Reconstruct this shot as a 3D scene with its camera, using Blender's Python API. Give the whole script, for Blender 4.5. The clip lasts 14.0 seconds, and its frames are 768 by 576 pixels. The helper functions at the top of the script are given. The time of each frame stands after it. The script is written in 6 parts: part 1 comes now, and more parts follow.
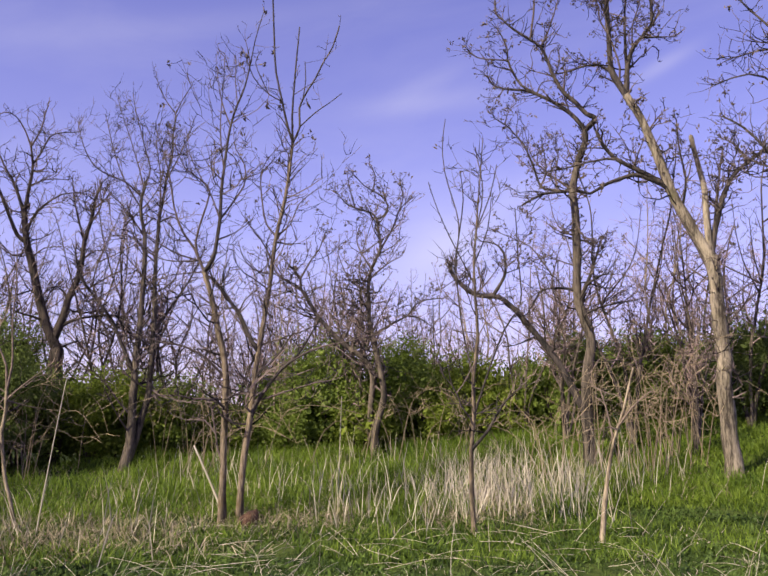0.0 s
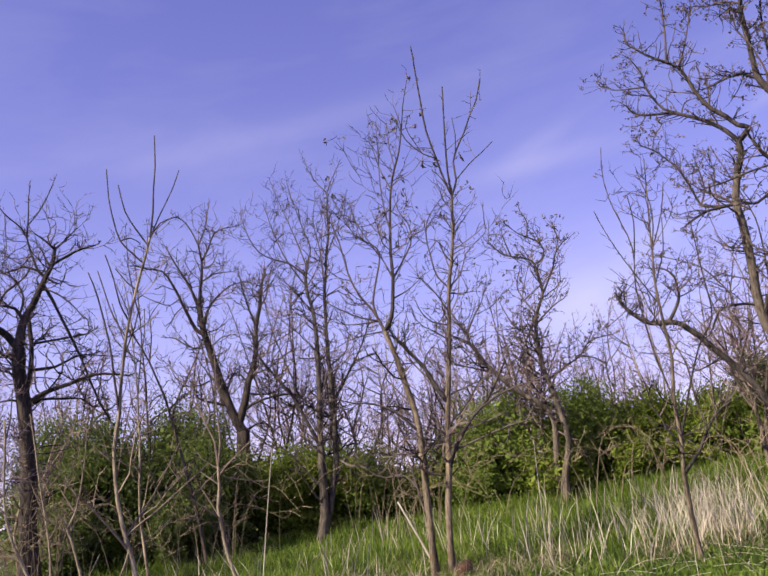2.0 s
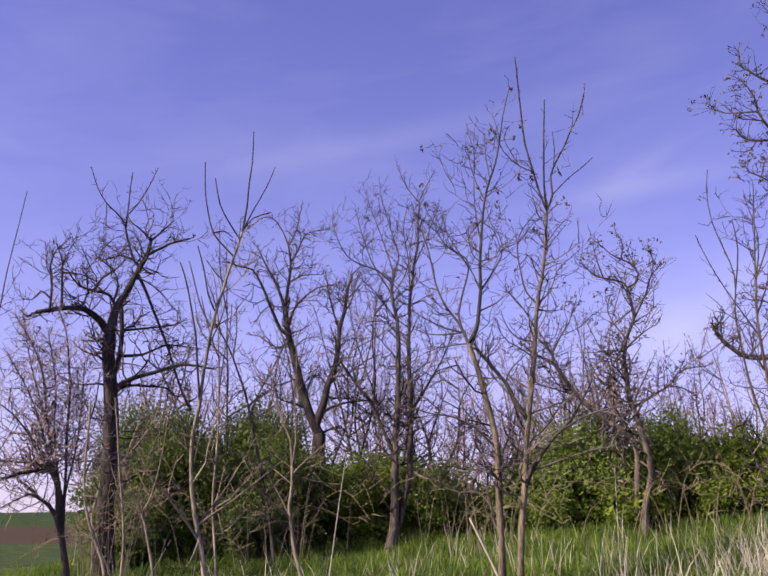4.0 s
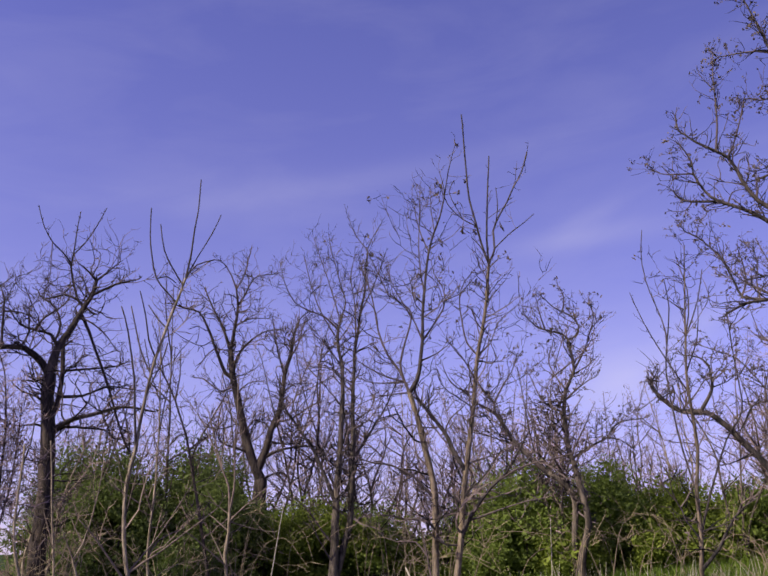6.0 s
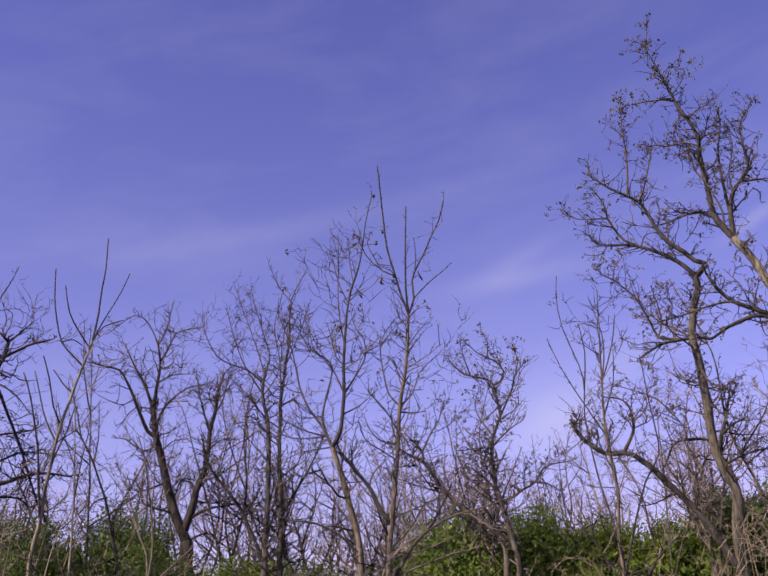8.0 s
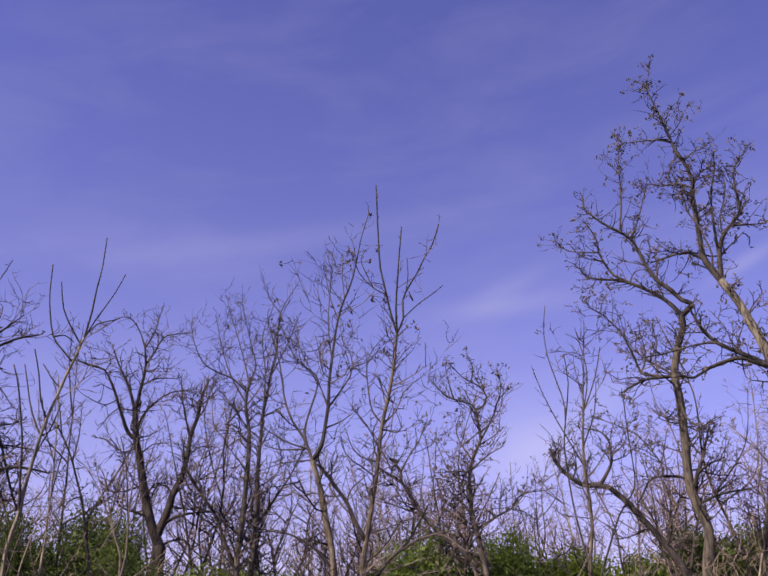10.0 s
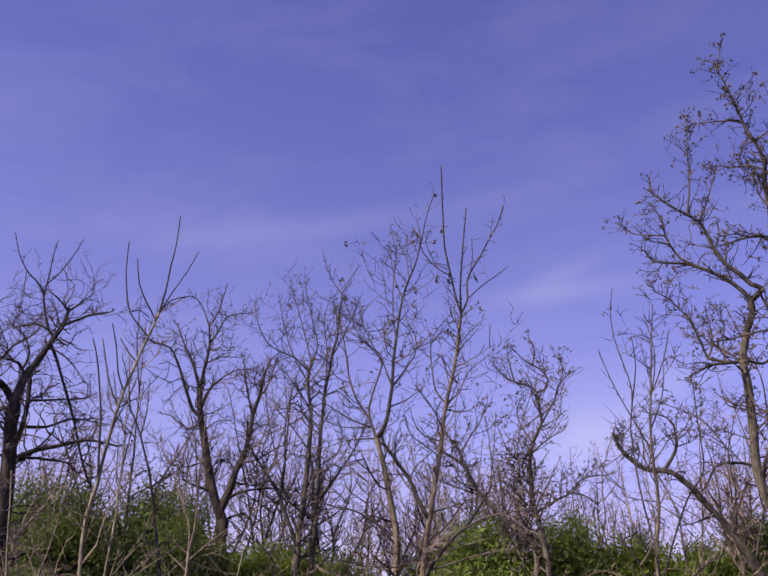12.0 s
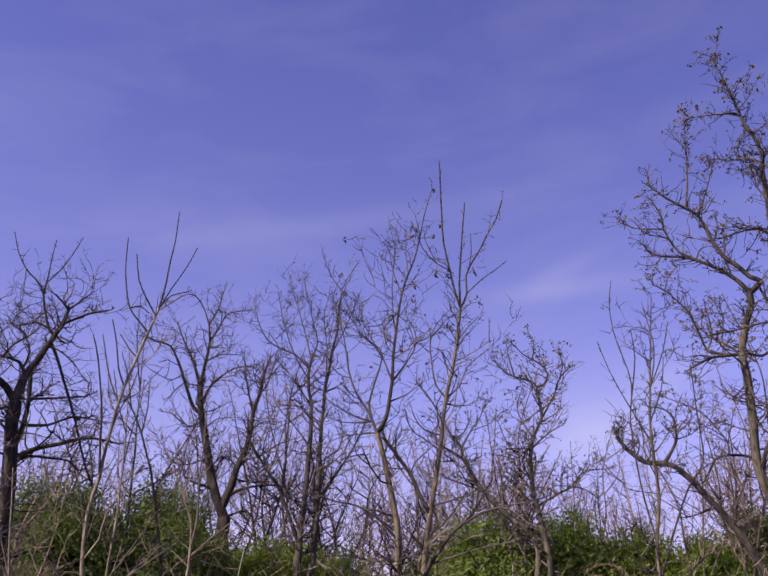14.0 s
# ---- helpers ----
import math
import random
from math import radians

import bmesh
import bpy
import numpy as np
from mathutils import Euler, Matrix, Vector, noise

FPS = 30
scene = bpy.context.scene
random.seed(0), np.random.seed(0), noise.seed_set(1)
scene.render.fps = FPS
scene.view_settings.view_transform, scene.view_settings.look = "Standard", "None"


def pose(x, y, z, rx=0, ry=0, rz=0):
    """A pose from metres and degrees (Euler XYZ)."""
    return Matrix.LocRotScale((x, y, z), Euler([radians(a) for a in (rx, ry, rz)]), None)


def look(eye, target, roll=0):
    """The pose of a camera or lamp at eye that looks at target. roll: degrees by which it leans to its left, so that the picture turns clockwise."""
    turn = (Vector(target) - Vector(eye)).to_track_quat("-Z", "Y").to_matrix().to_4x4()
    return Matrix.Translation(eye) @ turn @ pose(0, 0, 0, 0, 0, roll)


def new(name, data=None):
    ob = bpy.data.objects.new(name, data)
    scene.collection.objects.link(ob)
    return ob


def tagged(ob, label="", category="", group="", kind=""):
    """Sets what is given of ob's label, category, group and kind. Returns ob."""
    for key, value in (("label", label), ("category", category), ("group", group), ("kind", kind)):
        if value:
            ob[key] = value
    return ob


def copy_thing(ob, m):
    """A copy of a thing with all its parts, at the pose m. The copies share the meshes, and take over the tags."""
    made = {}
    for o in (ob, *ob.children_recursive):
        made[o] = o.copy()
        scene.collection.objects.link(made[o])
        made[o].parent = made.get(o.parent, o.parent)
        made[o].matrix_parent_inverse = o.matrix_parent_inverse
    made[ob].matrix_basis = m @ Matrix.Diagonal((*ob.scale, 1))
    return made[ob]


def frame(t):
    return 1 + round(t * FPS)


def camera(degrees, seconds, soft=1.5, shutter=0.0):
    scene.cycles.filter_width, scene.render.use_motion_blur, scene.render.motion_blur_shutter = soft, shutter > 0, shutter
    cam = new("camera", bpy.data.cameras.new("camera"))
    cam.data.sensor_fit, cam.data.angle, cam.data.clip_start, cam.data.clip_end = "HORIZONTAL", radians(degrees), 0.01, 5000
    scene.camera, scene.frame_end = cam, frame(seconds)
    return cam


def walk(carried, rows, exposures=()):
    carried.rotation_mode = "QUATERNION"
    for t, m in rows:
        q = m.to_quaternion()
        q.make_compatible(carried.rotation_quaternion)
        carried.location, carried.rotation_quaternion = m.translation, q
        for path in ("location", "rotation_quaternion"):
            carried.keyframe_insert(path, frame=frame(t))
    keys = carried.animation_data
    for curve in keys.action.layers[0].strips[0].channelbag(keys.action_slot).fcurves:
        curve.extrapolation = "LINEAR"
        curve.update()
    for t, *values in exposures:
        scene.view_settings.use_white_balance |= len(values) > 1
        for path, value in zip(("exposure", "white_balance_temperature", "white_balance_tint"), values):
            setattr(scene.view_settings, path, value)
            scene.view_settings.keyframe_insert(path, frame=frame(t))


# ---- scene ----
cam = camera(48.0, 14.0, soft=1.7)


def aim(x, y, z, yaw, pitch, roll):
    """A camera's pose: yaw to the left from +y, pitch up, roll clockwise in the picture."""
    return pose(x, y, z, 0, 0, yaw) @ pose(0, 0, 0, 90 + pitch) @ pose(0, 0, 0, 0, 0, roll)


walk(cam, [
    (0, aim(0.52, 0.22, 1.88, -0.00, 9.50, -0.00)),
    (0.5, aim(0.38, 0.15, 1.83, -0.37, 9.09, 0.18)),
    (0.7, aim(0.08, 0.04, 1.66, 2.13, 7.99, 2.67)),
    (0.8, aim(0.01, -0.13, 1.57, 6.32, 6.23, 0.39)),
    (1, aim(-0.14, 0.04, 1.68, 12.44, 8.11, 1.07)),
    (1.4, aim(-0.10, 0.05, 1.61, 16.31, 10.33, -1.58)),
    (1.5, aim(-0.12, -0.00, 1.61, 13.37, 12.03, -4.86)),
    (2, aim(-0.21, 0.03, 1.44, 8.93, 14.73, -5.92)),
    (2.5, aim(-0.26, 0.16, 1.47, 14.53, 15.87, -1.43)),
    (2.7, aim(-0.30, 0.21, 1.44, 14.26, 17.29, -1.50)),
    (4.8, aim(-0.20, 0.18, 1.38, 13.95, 15.13, 1.22)),
    (5, aim(-0.13, -0.03, 1.37, 11.13, 18.13, 1.07)),
    (5.5, aim(-0.06, 0.04, 1.46, 11.43, 20.49, -2.51)),
    (6, aim(-0.07, 0.01, 1.44, 11.41, 18.76, 0.21)),
    (6.5, aim(-0.03, 0.03, 1.39, 10.33, 18.28, 0.80)),
    (7, aim(-0.04, 0.02, 1.47, 11.18, 19.02, -0.79)),
    (7.5, aim(0.01, 0.02, 1.48, 10.28, 20.74, -3.14)),
    (8, aim(0.21, 0.11, 1.58, 6.73, 21.67, -3.15)),
    (8.5, aim(0.14, -0.06, 1.52, 8.27, 22.47, -2.60)),
    (8.7, aim(0.21, 0.05, 1.60, 7.21, 22.50, -1.97)),
    (10.8, aim(0.08, -0.11, 1.44, 7.48, 22.98, 2.27)),
    (11, aim(-0.04, -0.10, 1.45, 10.26, 22.61, 3.90)),
    (11.5, aim(-0.02, -0.09, 1.35, 9.47, 21.88, 3.11)),
    (12, aim(-0.02, -0.11, 1.39, 9.71, 21.82, 2.45)),
    (12.5, aim(-0.05, -0.10, 1.35, 9.89, 21.79, 2.69)),
    (13, aim(-0.00, -0.14, 1.43, 9.27, 21.43, 2.18)),
    (13.5, aim(-0.02, -0.11, 1.36, 9.70, 21.92, 2.28)),
    (14, aim(-0.01, -0.11, 1.32, 9.68, 21.72, 1.97)),
], exposures=[(0.0, 0.41, 6850, 5), (1.5, 0.5, 6850, 5), (2.7, 0.34, 6500, 9), (5.0, 0.32, 6450, 10), (5.5, 0.1, 6350, 11), (6.5, 0.06, 6350, 12), (14.0, 0.06, 6350, 12)])

# ---- world and sun ----
SUN_AZ, SUN_EL = radians(229), radians(41)   # from +y, clockwise
world = bpy.data.worlds.new("sky")
scene.world = world
world.use_nodes = True


def sky_nodes():
    nt = world.node_tree
    n, l = nt.nodes, nt.links
    n.clear()

    def math_node(op, a, b=None, c=None):
        k = n.new("ShaderNodeMath")
        k.operation = op
        for i, value in enumerate((a, b, c)):
            if value is None:
                continue
            if isinstance(value, (int, float)):
                k.inputs[i].default_value = value
            else:
                l.new(value, k.inputs[i])
        return k.outputs[0]

    sky = n.new("ShaderNodeTexSky")
    sky.sky_type = "NISHITA"
    sky.sun_disc = False
    sky.sun_elevation, sky.sun_rotation = SUN_EL, SUN_AZ
    sky.air_density, sky.dust_density, sky.ozone_density = 1.0, 0.6, 4.0
    coord = n.new("ShaderNodeTexCoord")
    xyz = n.new("ShaderNodeSeparateXYZ")
    l.new(coord.outputs["Generated"], xyz.inputs[0])
    az = math_node("MULTIPLY", math_node("ARCTAN2", xyz.outputs[0], xyz.outputs[1]), 57.2958)
    el = math_node("MULTIPLY", math_node("ARCSINE", xyz.outputs[2]), 57.2958)
    flat = n.new("ShaderNodeCombineXYZ")
    l.new(math_node("MULTIPLY", math_node("ADD", az, math_node("MULTIPLY", el, 1.4)), 0.035), flat.inputs[0])
    l.new(math_node("MULTIPLY", math_node("SUBTRACT", el, math_node("MULTIPLY", az, 0.22)), 0.13), flat.inputs[1])
    wisp = n.new("ShaderNodeTexNoise")
    wisp.inputs["Scale"].default_value, wisp.inputs["Detail"].default_value = 1.6, 6
    wisp.inputs["Roughness"].default_value, wisp.inputs["Distortion"].default_value = 0.55, 0.4
    l.new(flat.outputs[0], wisp.inputs["Vector"])
    veil = math_node("MULTIPLY", math_node("SUBTRACT", wisp.outputs[0], 0.45, None), 0.22)
    veil = math_node("MAXIMUM", veil, 0.0)

    def streak(a0, e0, slope, length, width, power):
        """A thin cirrus streak through the bearing a0 at the height e0, in degrees."""
        da = math_node("DIVIDE", math_node("SUBTRACT", az, a0), length)
        line = math_node("MULTIPLY_ADD", math_node("SUBTRACT", az, a0), slope, e0)
        de = math_node("DIVIDE", math_node("SUBTRACT", el, line), width)
        d2 = math_node("ADD", math_node("MULTIPLY", da, da), math_node("MULTIPLY", de, de))
        body = math_node("POWER", 2.718, math_node("MULTIPLY", d2, -1.0))
        return math_node("MULTIPLY", math_node("MULTIPLY", body, power), math_node("ADD", wisp.outputs[0], 0.25))

    total = veil
    for row in STREAKS:
        total = math_node("ADD", total, streak(*row))
    low = math_node("POWER", 2.718, math_node("MULTIPLY", math_node("MAXIMUM", el, 0.0), -1 / 11))
    total = math_node("ADD", total, math_node("MULTIPLY", low, 0.6))
    total = math_node("MINIMUM", total, 0.9)
    tint = n.new("ShaderNodeMix")
    tint.data_type, tint.blend_type = "RGBA", "MULTIPLY"
    tint.inputs["Factor"].default_value = 1.0
    l.new(sky.outputs[0], tint.inputs["A"])
    tint.inputs["B"].default_value = SKY_TINT
    mix = n.new("ShaderNodeMix")
    mix.data_type = "RGBA"
    l.new(total, mix.inputs["Factor"])
    l.new(tint.outputs["Result"], mix.inputs["A"])
    mix.inputs["B"].default_value = CLOUD
    back = n.new("ShaderNodeBackground")
    back.inputs["Strength"].default_value = SKY_STRENGTH
    l.new(mix.outputs["Result"], back.inputs["Color"])
    out = n.new("ShaderNodeOutputWorld")
    l.new(back.outputs[0], out.inputs["Surface"])


SKY_TINT, CLOUD, SKY_STRENGTH = (1.40, 0.91, 1.60, 1), (7.5, 7.0, 8.4, 1), 0.10
STREAKS = ((4.0, 12.2, 0.15, 3.2, 2.2, 0.28), (9.0, 15.0, 0.4, 2.6, 1.2, 0.14), (3.0, 21.6, 0.06, 5.5, 0.75, 0.16), (3.0, 22.8, 0.33, 2.6, 0.6, 0.08), (18.8, 22.8, 0.40, 2.2, 0.5, 0.22), (-12.0, 26.0, 0.17, 15.0, 0.9, 0.09), (-24.0, 25.0, 0.1, 8.0, 1.6, 0.05))
sky_nodes()

sun = new("sun", bpy.data.lights.new("sun", "SUN"))
sun.data.energy, sun.data.angle, sun.data.color = 6.4, radians(0.5), (1.0, 0.89, 0.70)
sun.matrix_world = look((0, 0, 30), (-math.sin(SUN_AZ) * 30, -math.cos(SUN_AZ) * 30, 30 - math.tan(SUN_EL) * 30))


# ---- materials ----
def material(name, dark, light, rough=0.85, scale=6.0, stretch=(1, 1, 1), bump=0.3, patch=0.0, per_object=0.0, island=0.0, thin=0.0, spots=None, contrast=0.0):
    """A matte natural surface: two scales of mottling between two colours, with fine relief."""
    m = bpy.data.materials.new(name)
    m.use_nodes = True
    n, l = m.node_tree.nodes, m.node_tree.links
    bsdf = n["Principled BSDF"]
    bsdf.inputs["Roughness"].default_value = rough
    bsdf.inputs["Specular IOR Level"].default_value = 0.25
    coord, mapping = n.new("ShaderNodeTexCoord"), n.new("ShaderNodeMapping")
    mapping.inputs["Scale"].default_value = stretch
    l.new(coord.outputs["Object"], mapping.inputs["Vector"])
    fine, coarse = n.new("ShaderNodeTexNoise"), n.new("ShaderNodeTexNoise")
    fine.inputs["Scale"].default_value, fine.inputs["Detail"].default_value, fine.inputs["Roughness"].default_value = scale * 6, 5, 0.65
    coarse.inputs["Scale"].default_value, coarse.inputs["Detail"].default_value = scale, 3
    for k in (fine, coarse):
        l.new(mapping.outputs[0], k.inputs["Vector"])
    ramp = n.new("ShaderNodeMapRange")
    ramp.inputs["From Min"].default_value, ramp.inputs["From Max"].default_value = 0.42, 0.60
    add = n.new("ShaderNodeMath")
    add.operation = "MULTIPLY_ADD"
    add.inputs[1].default_value, add.inputs[2].default_value = 0.5, 0.0
    l.new(fine.outputs[0], add.inputs[0])
    half = n.new("ShaderNodeMath")
    half.operation = "MULTIPLY_ADD"
    half.inputs[1].default_value = 0.5
    l.new(coarse.outputs[0], half.inputs[0])
    l.new(add.outputs[0], half.inputs[2])
    l.new(half.outputs[0], ramp.inputs["Value"])
    value = ramp.outputs[0]
    for amount, node, socket in ((per_object, "ShaderNodeObjectInfo", "Random"), (island, "ShaderNodeNewGeometry", "Random Per Island")):
        if amount:
            info, mix = n.new(node), n.new("ShaderNodeMix")
            mix.inputs["Factor"].default_value = amount
            l.new(value, mix.inputs["A"])
            l.new(info.outputs[socket], mix.inputs["B"])
            value = mix.outputs["Result"]
    # tones pushed apart: stands in for sunlit and shaded twigs
    if contrast:
        push = n.new("ShaderNodeMapRange")
        push.interpolation_type = "SMOOTHSTEP"
        push.inputs["From Min"].default_value, push.inputs["From Max"].default_value = 0.5 - contrast, 0.5 + contrast
        l.new(value, push.inputs["Value"])
        value = push.outputs[0]
    colour = n.new("ShaderNodeMix")
    colour.data_type = "RGBA"
    l.new(value, colour.inputs["Factor"])
    colour.inputs["A"].default_value, colour.inputs["B"].default_value = (*dark, 1), (*light, 1)
    result = colour.outputs["Result"]
    if spots:
        big, step, over = n.new("ShaderNodeTexNoise"), n.new("ShaderNodeMapRange"), n.new("ShaderNodeMix")
        big.inputs["Scale"].default_value, big.inputs["Detail"].default_value = spots[0], 4
        l.new(coord.outputs["Object"], big.inputs["Vector"])
        step.inputs["From Min"].default_value, step.inputs["From Max"].default_value = spots[1], spots[1] + 0.12
        l.new(big.outputs[0], step.inputs["Value"])
        over.data_type = "RGBA"
        l.new(step.outputs[0], over.inputs["Factor"])
        l.new(result, over.inputs["A"])
        over.inputs["B"].default_value = (*spots[2], 1)
        result = over.outputs["Result"]
    l.new(result, bsdf.inputs["Base Color"])
    if bump:
        relief = n.new("ShaderNodeBump")
        relief.inputs["Strength"].default_value, relief.inputs["Distance"].default_value = bump, 0.02
        l.new(fine.outputs[0], relief.inputs["Height"])
        l.new(relief.outputs[0], bsdf.inputs["Normal"])
    if thin:
        glow, both, out = n.new("ShaderNodeBsdfTranslucent"), n.new("ShaderNodeMixShader"), n["Material Output"]
        l.new(result, glow.inputs["Color"])
        both.inputs[0].default_value = thin
        l.new(bsdf.outputs[0], both.inputs[1])
        l.new(glow.outputs[0], both.inputs[2])
        l.new(both.outputs[0], out.inputs["Surface"])
    return m


BARK = dict(stretch=(1, 1, 0.16), bump=0.9, per_object=0.2)
bark_pale = material("bark_pale", (0.025, 0.019, 0.015), (0.36, 0.30, 0.225), scale=5, spots=(2.5, 0.60, (0.12, 0.105, 0.06)), **BARK)
bark_grey = material("bark_grey", (0.016, 0.013, 0.011), (0.18, 0.145, 0.112), scale=6, **BARK)
bark_dark = material("bark_dark", (0.014, 0.011, 0.010), (0.10, 0.076, 0.062), scale=6, **BARK)
bark_olive = material("bark_olive", (0.024, 0.018, 0.013), (0.29, 0.225, 0.155), scale=7, spots=(4.0, 0.56, (0.12, 0.085, 0.045)), **BARK)
bark_tan = material("bark_tan", (0.07, 0.054, 0.038), (0.47, 0.38, 0.265), scale=8, spots=(4.0, 0.60, (0.17, 0.15, 0.065)), **BARK)
# darker than trunk bark: paints in the dark look of limbs against bright sky
limb_brown = material("limb_brown", (0.010, 0.009, 0.009), (0.11, 0.088, 0.076), scale=6, **BARK)
twig_brown = material("twig_brown", (0.007, 0.006, 0.006), (0.15, 0.113, 0.105), scale=9, bump=0, island=0.9, contrast=0.32)
shoot_dark = material("shoot_dark", (0.014, 0.012, 0.011), (0.10, 0.08, 0.074), scale=9, bump=0, per_object=0.3)
twig_tan = material("twig_tan", (0.022, 0.016, 0.013), (0.25, 0.19, 0.15), scale=9, bump=0, island=0.8, contrast=0.32)
twig_dark = material("twig_dark", (0.009, 0.007, 0.007), (0.15, 0.108, 0.10), scale=9, bump=0, island=0.7, contrast=0.32)
twig_mauve = material("twig_mauve", (0.075, 0.055, 0.055), (0.40, 0.29, 0.27), scale=9, bump=0, island=0.7, contrast=0.32)
TWIGS = {"bark_pale": twig_brown, "bark_grey": twig_brown, "bark_tan": twig_tan, "bark_olive": twig_brown, "bark_dark": twig_dark}
BOUGH_BARK = {"bark_pale": limb_brown, "bark_grey": limb_brown, "bark_olive": limb_brown, "bark_dark": bark_dark, "bark_tan": bark_tan}
leaf_brown = material("leaf_brown", (0.035, 0.024, 0.014), (0.14, 0.09, 0.05), scale=12, bump=0, island=0.7)
dead_leaf = material("dead_leaf", (0.05, 0.038, 0.038), (0.24, 0.19, 0.165), scale=20, bump=0, island=0.7, thin=0.2)
shrub_leaf = material("shrub_leaf", (0.078, 0.115, 0.021), (0.235, 0.31, 0.058), rough=0.7, scale=2.5, bump=0, island=0.5, thin=0.42)
shrub_leaf_bright = material("shrub_leaf_bright", (0.075, 0.115, 0.014), (0.26, 0.32, 0.045), rough=0.7, scale=2.5, bump=0, island=0.5, thin=0.42)
cedar_leaf = material("cedar_leaf", (0.05, 0.075, 0.021), (0.195, 0.25, 0.062), rough=0.7, scale=1.2, bump=0, island=0.45, thin=0.5)
bramble_brown = material("bramble_brown", (0.06, 0.044, 0.03), (0.40, 0.31, 0.205), scale=9, bump=0, island=0.7)
grass_green = material("grass_green", (0.03, 0.065, 0.006), (0.19, 0.27, 0.03), rough=0.6, scale=1.2, bump=0, island=0.5, thin=0.3)
lawn_green = material("lawn_green", (0.011, 0.028, 0.006), (0.128, 0.195, 0.036), rough=0.65, scale=1.4, bump=0, island=0.5, thin=0.25)
grass_bright = material("grass_bright", (0.045, 0.093, 0.008), (0.22, 0.30, 0.038), rough=0.6, scale=1.0, bump=0, island=0.5, thin=0.35)
rust_wood = material("rust_wood", (0.025, 0.014, 0.010), (0.12, 0.065, 0.04), scale=14, stretch=(1, 1, 0.3), bump=0.8)
old_straw = material("old_straw", (0.11, 0.092, 0.055), (0.46, 0.385, 0.26), rough=0.75, scale=4, bump=0, island=0.7, thin=0.15)
straw = material("straw", (0.23, 0.19, 0.14), (0.70, 0.625, 0.50), rough=0.7, scale=4, bump=0, island=0.7, thin=0.15)


def ground_material():
    """Lawn soil near by; far off to the left a strip of bare field and a strip of young crop."""
    m = material("ground_soil", (0.02, 0.034, 0.009), (0.06, 0.078, 0.02), scale=0.7, bump=0.4, spots=(0.9, 0.64, (0.11, 0.09, 0.045)))
    n, l = m.node_tree.nodes, m.node_tree.links
    bsdf = n["Principled BSDF"]
    bsdf.inputs["Specular IOR Level"].default_value = 0.05
    near = bsdf.inputs["Base Color"].links[0].from_socket
    geo, xyz = n.new("ShaderNodeNewGeometry"), n.new("ShaderNodeSeparateXYZ")
    l.new(geo.outputs["Position"], xyz.inputs[0])
    wobble = n.new("ShaderNodeTexNoise")
    wobble.inputs["Scale"].default_value = 0.05
    l.new(geo.outputs["Position"], wobble.inputs["Vector"])
    far = n.new("ShaderNodeMath")
    far.operation = "MULTIPLY_ADD"
    far.inputs[1].default_value = 8.0
    l.new(wobble.outputs[0], far.inputs[0])
    l.new(xyz.outputs[1], far.inputs[2])
    previous = near
    for start, soft, colour in ((76, 3, (0.055, 0.036, 0.022)), (124, 10, (0.03, 0.05, 0.011))):
        step, over = n.new("ShaderNodeMapRange"), n.new("ShaderNodeMix")
        step.inputs["From Min"].default_value, step.inputs["From Max"].default_value = start, start + soft
        l.new(far.outputs[0], step.inputs["Value"])
        over.data_type = "RGBA"
        l.new(step.outputs[0], over.inputs["Factor"])
        l.new(previous, over.inputs["A"])
        over.inputs["B"].default_value = (*colour, 1)
        previous = over.outputs["Result"]
    l.new(previous, bsdf.inputs["Base Color"])
    return m


def ground_z(x, y):
    """The lie of the land, shaped to fit the camera's view: a low bank that rises towards the trees and falls away to
    the field on the left, and far off climbs to bring up the horizon.
    """
    rise = 0.0065 * min(max(y - 7.5, 0.0), 15.0) ** 2
    across = min(max(1 + (0.06 if x > 0 else 0.035) * x, 0.0), 1.5)
    fall = max(0.0, 1 - max(y - 34, 0) / 60) if y > 34 else 1.0
    humps = 0.0
    if abs(x) < 31 and -11 < y < 41:
        humps = 0.05 * noise.noise((x * 0.7, y * 0.7, 0)) + 0.02 * noise.noise((x * 2.3, y * 2.3, 5))
    far = 0.042 * (min(y, 300.0) - 58.0) if y > 58 else 0.0
    return rise * across * fall + humps + far


# ---- mesh helpers ----
def mesh_object(name, verts, faces, mat, parent=None, label="", smooth=True):
    me = bpy.data.meshes.new(name)
    me.from_pydata(verts, [], faces)
    if smooth:
        me.polygons.foreach_set("use_smooth", [True] * len(me.polygons))
    me.materials.append(mat)
    me.update()
    ob = new(name, me)
    if parent:
        ob.parent = parent
    if label:
        tagged(ob, label)
    return ob


def smooth_line(points, step):
    """A Catmull-Rom line through the points, at about the given step."""
    pts = [Vector(p) for p in points]
    pts = [pts[0] * 2 - pts[1]] + pts + [pts[-1] * 2 - pts[-2]]
    line = []
    for a, b, c, d in zip(pts, pts[1:], pts[2:], pts[3:]):
        count = max(2, int((c - b).length / step))
        for i in range(count):
            t = i / count
            line.append(0.5 * ((2 * b) + (c - a) * t + (2 * a - 5 * b + 4 * c - d) * t * t + (3 * b - a - 3 * c + d) * t ** 3))
    line.append(pts[-2])
    return line


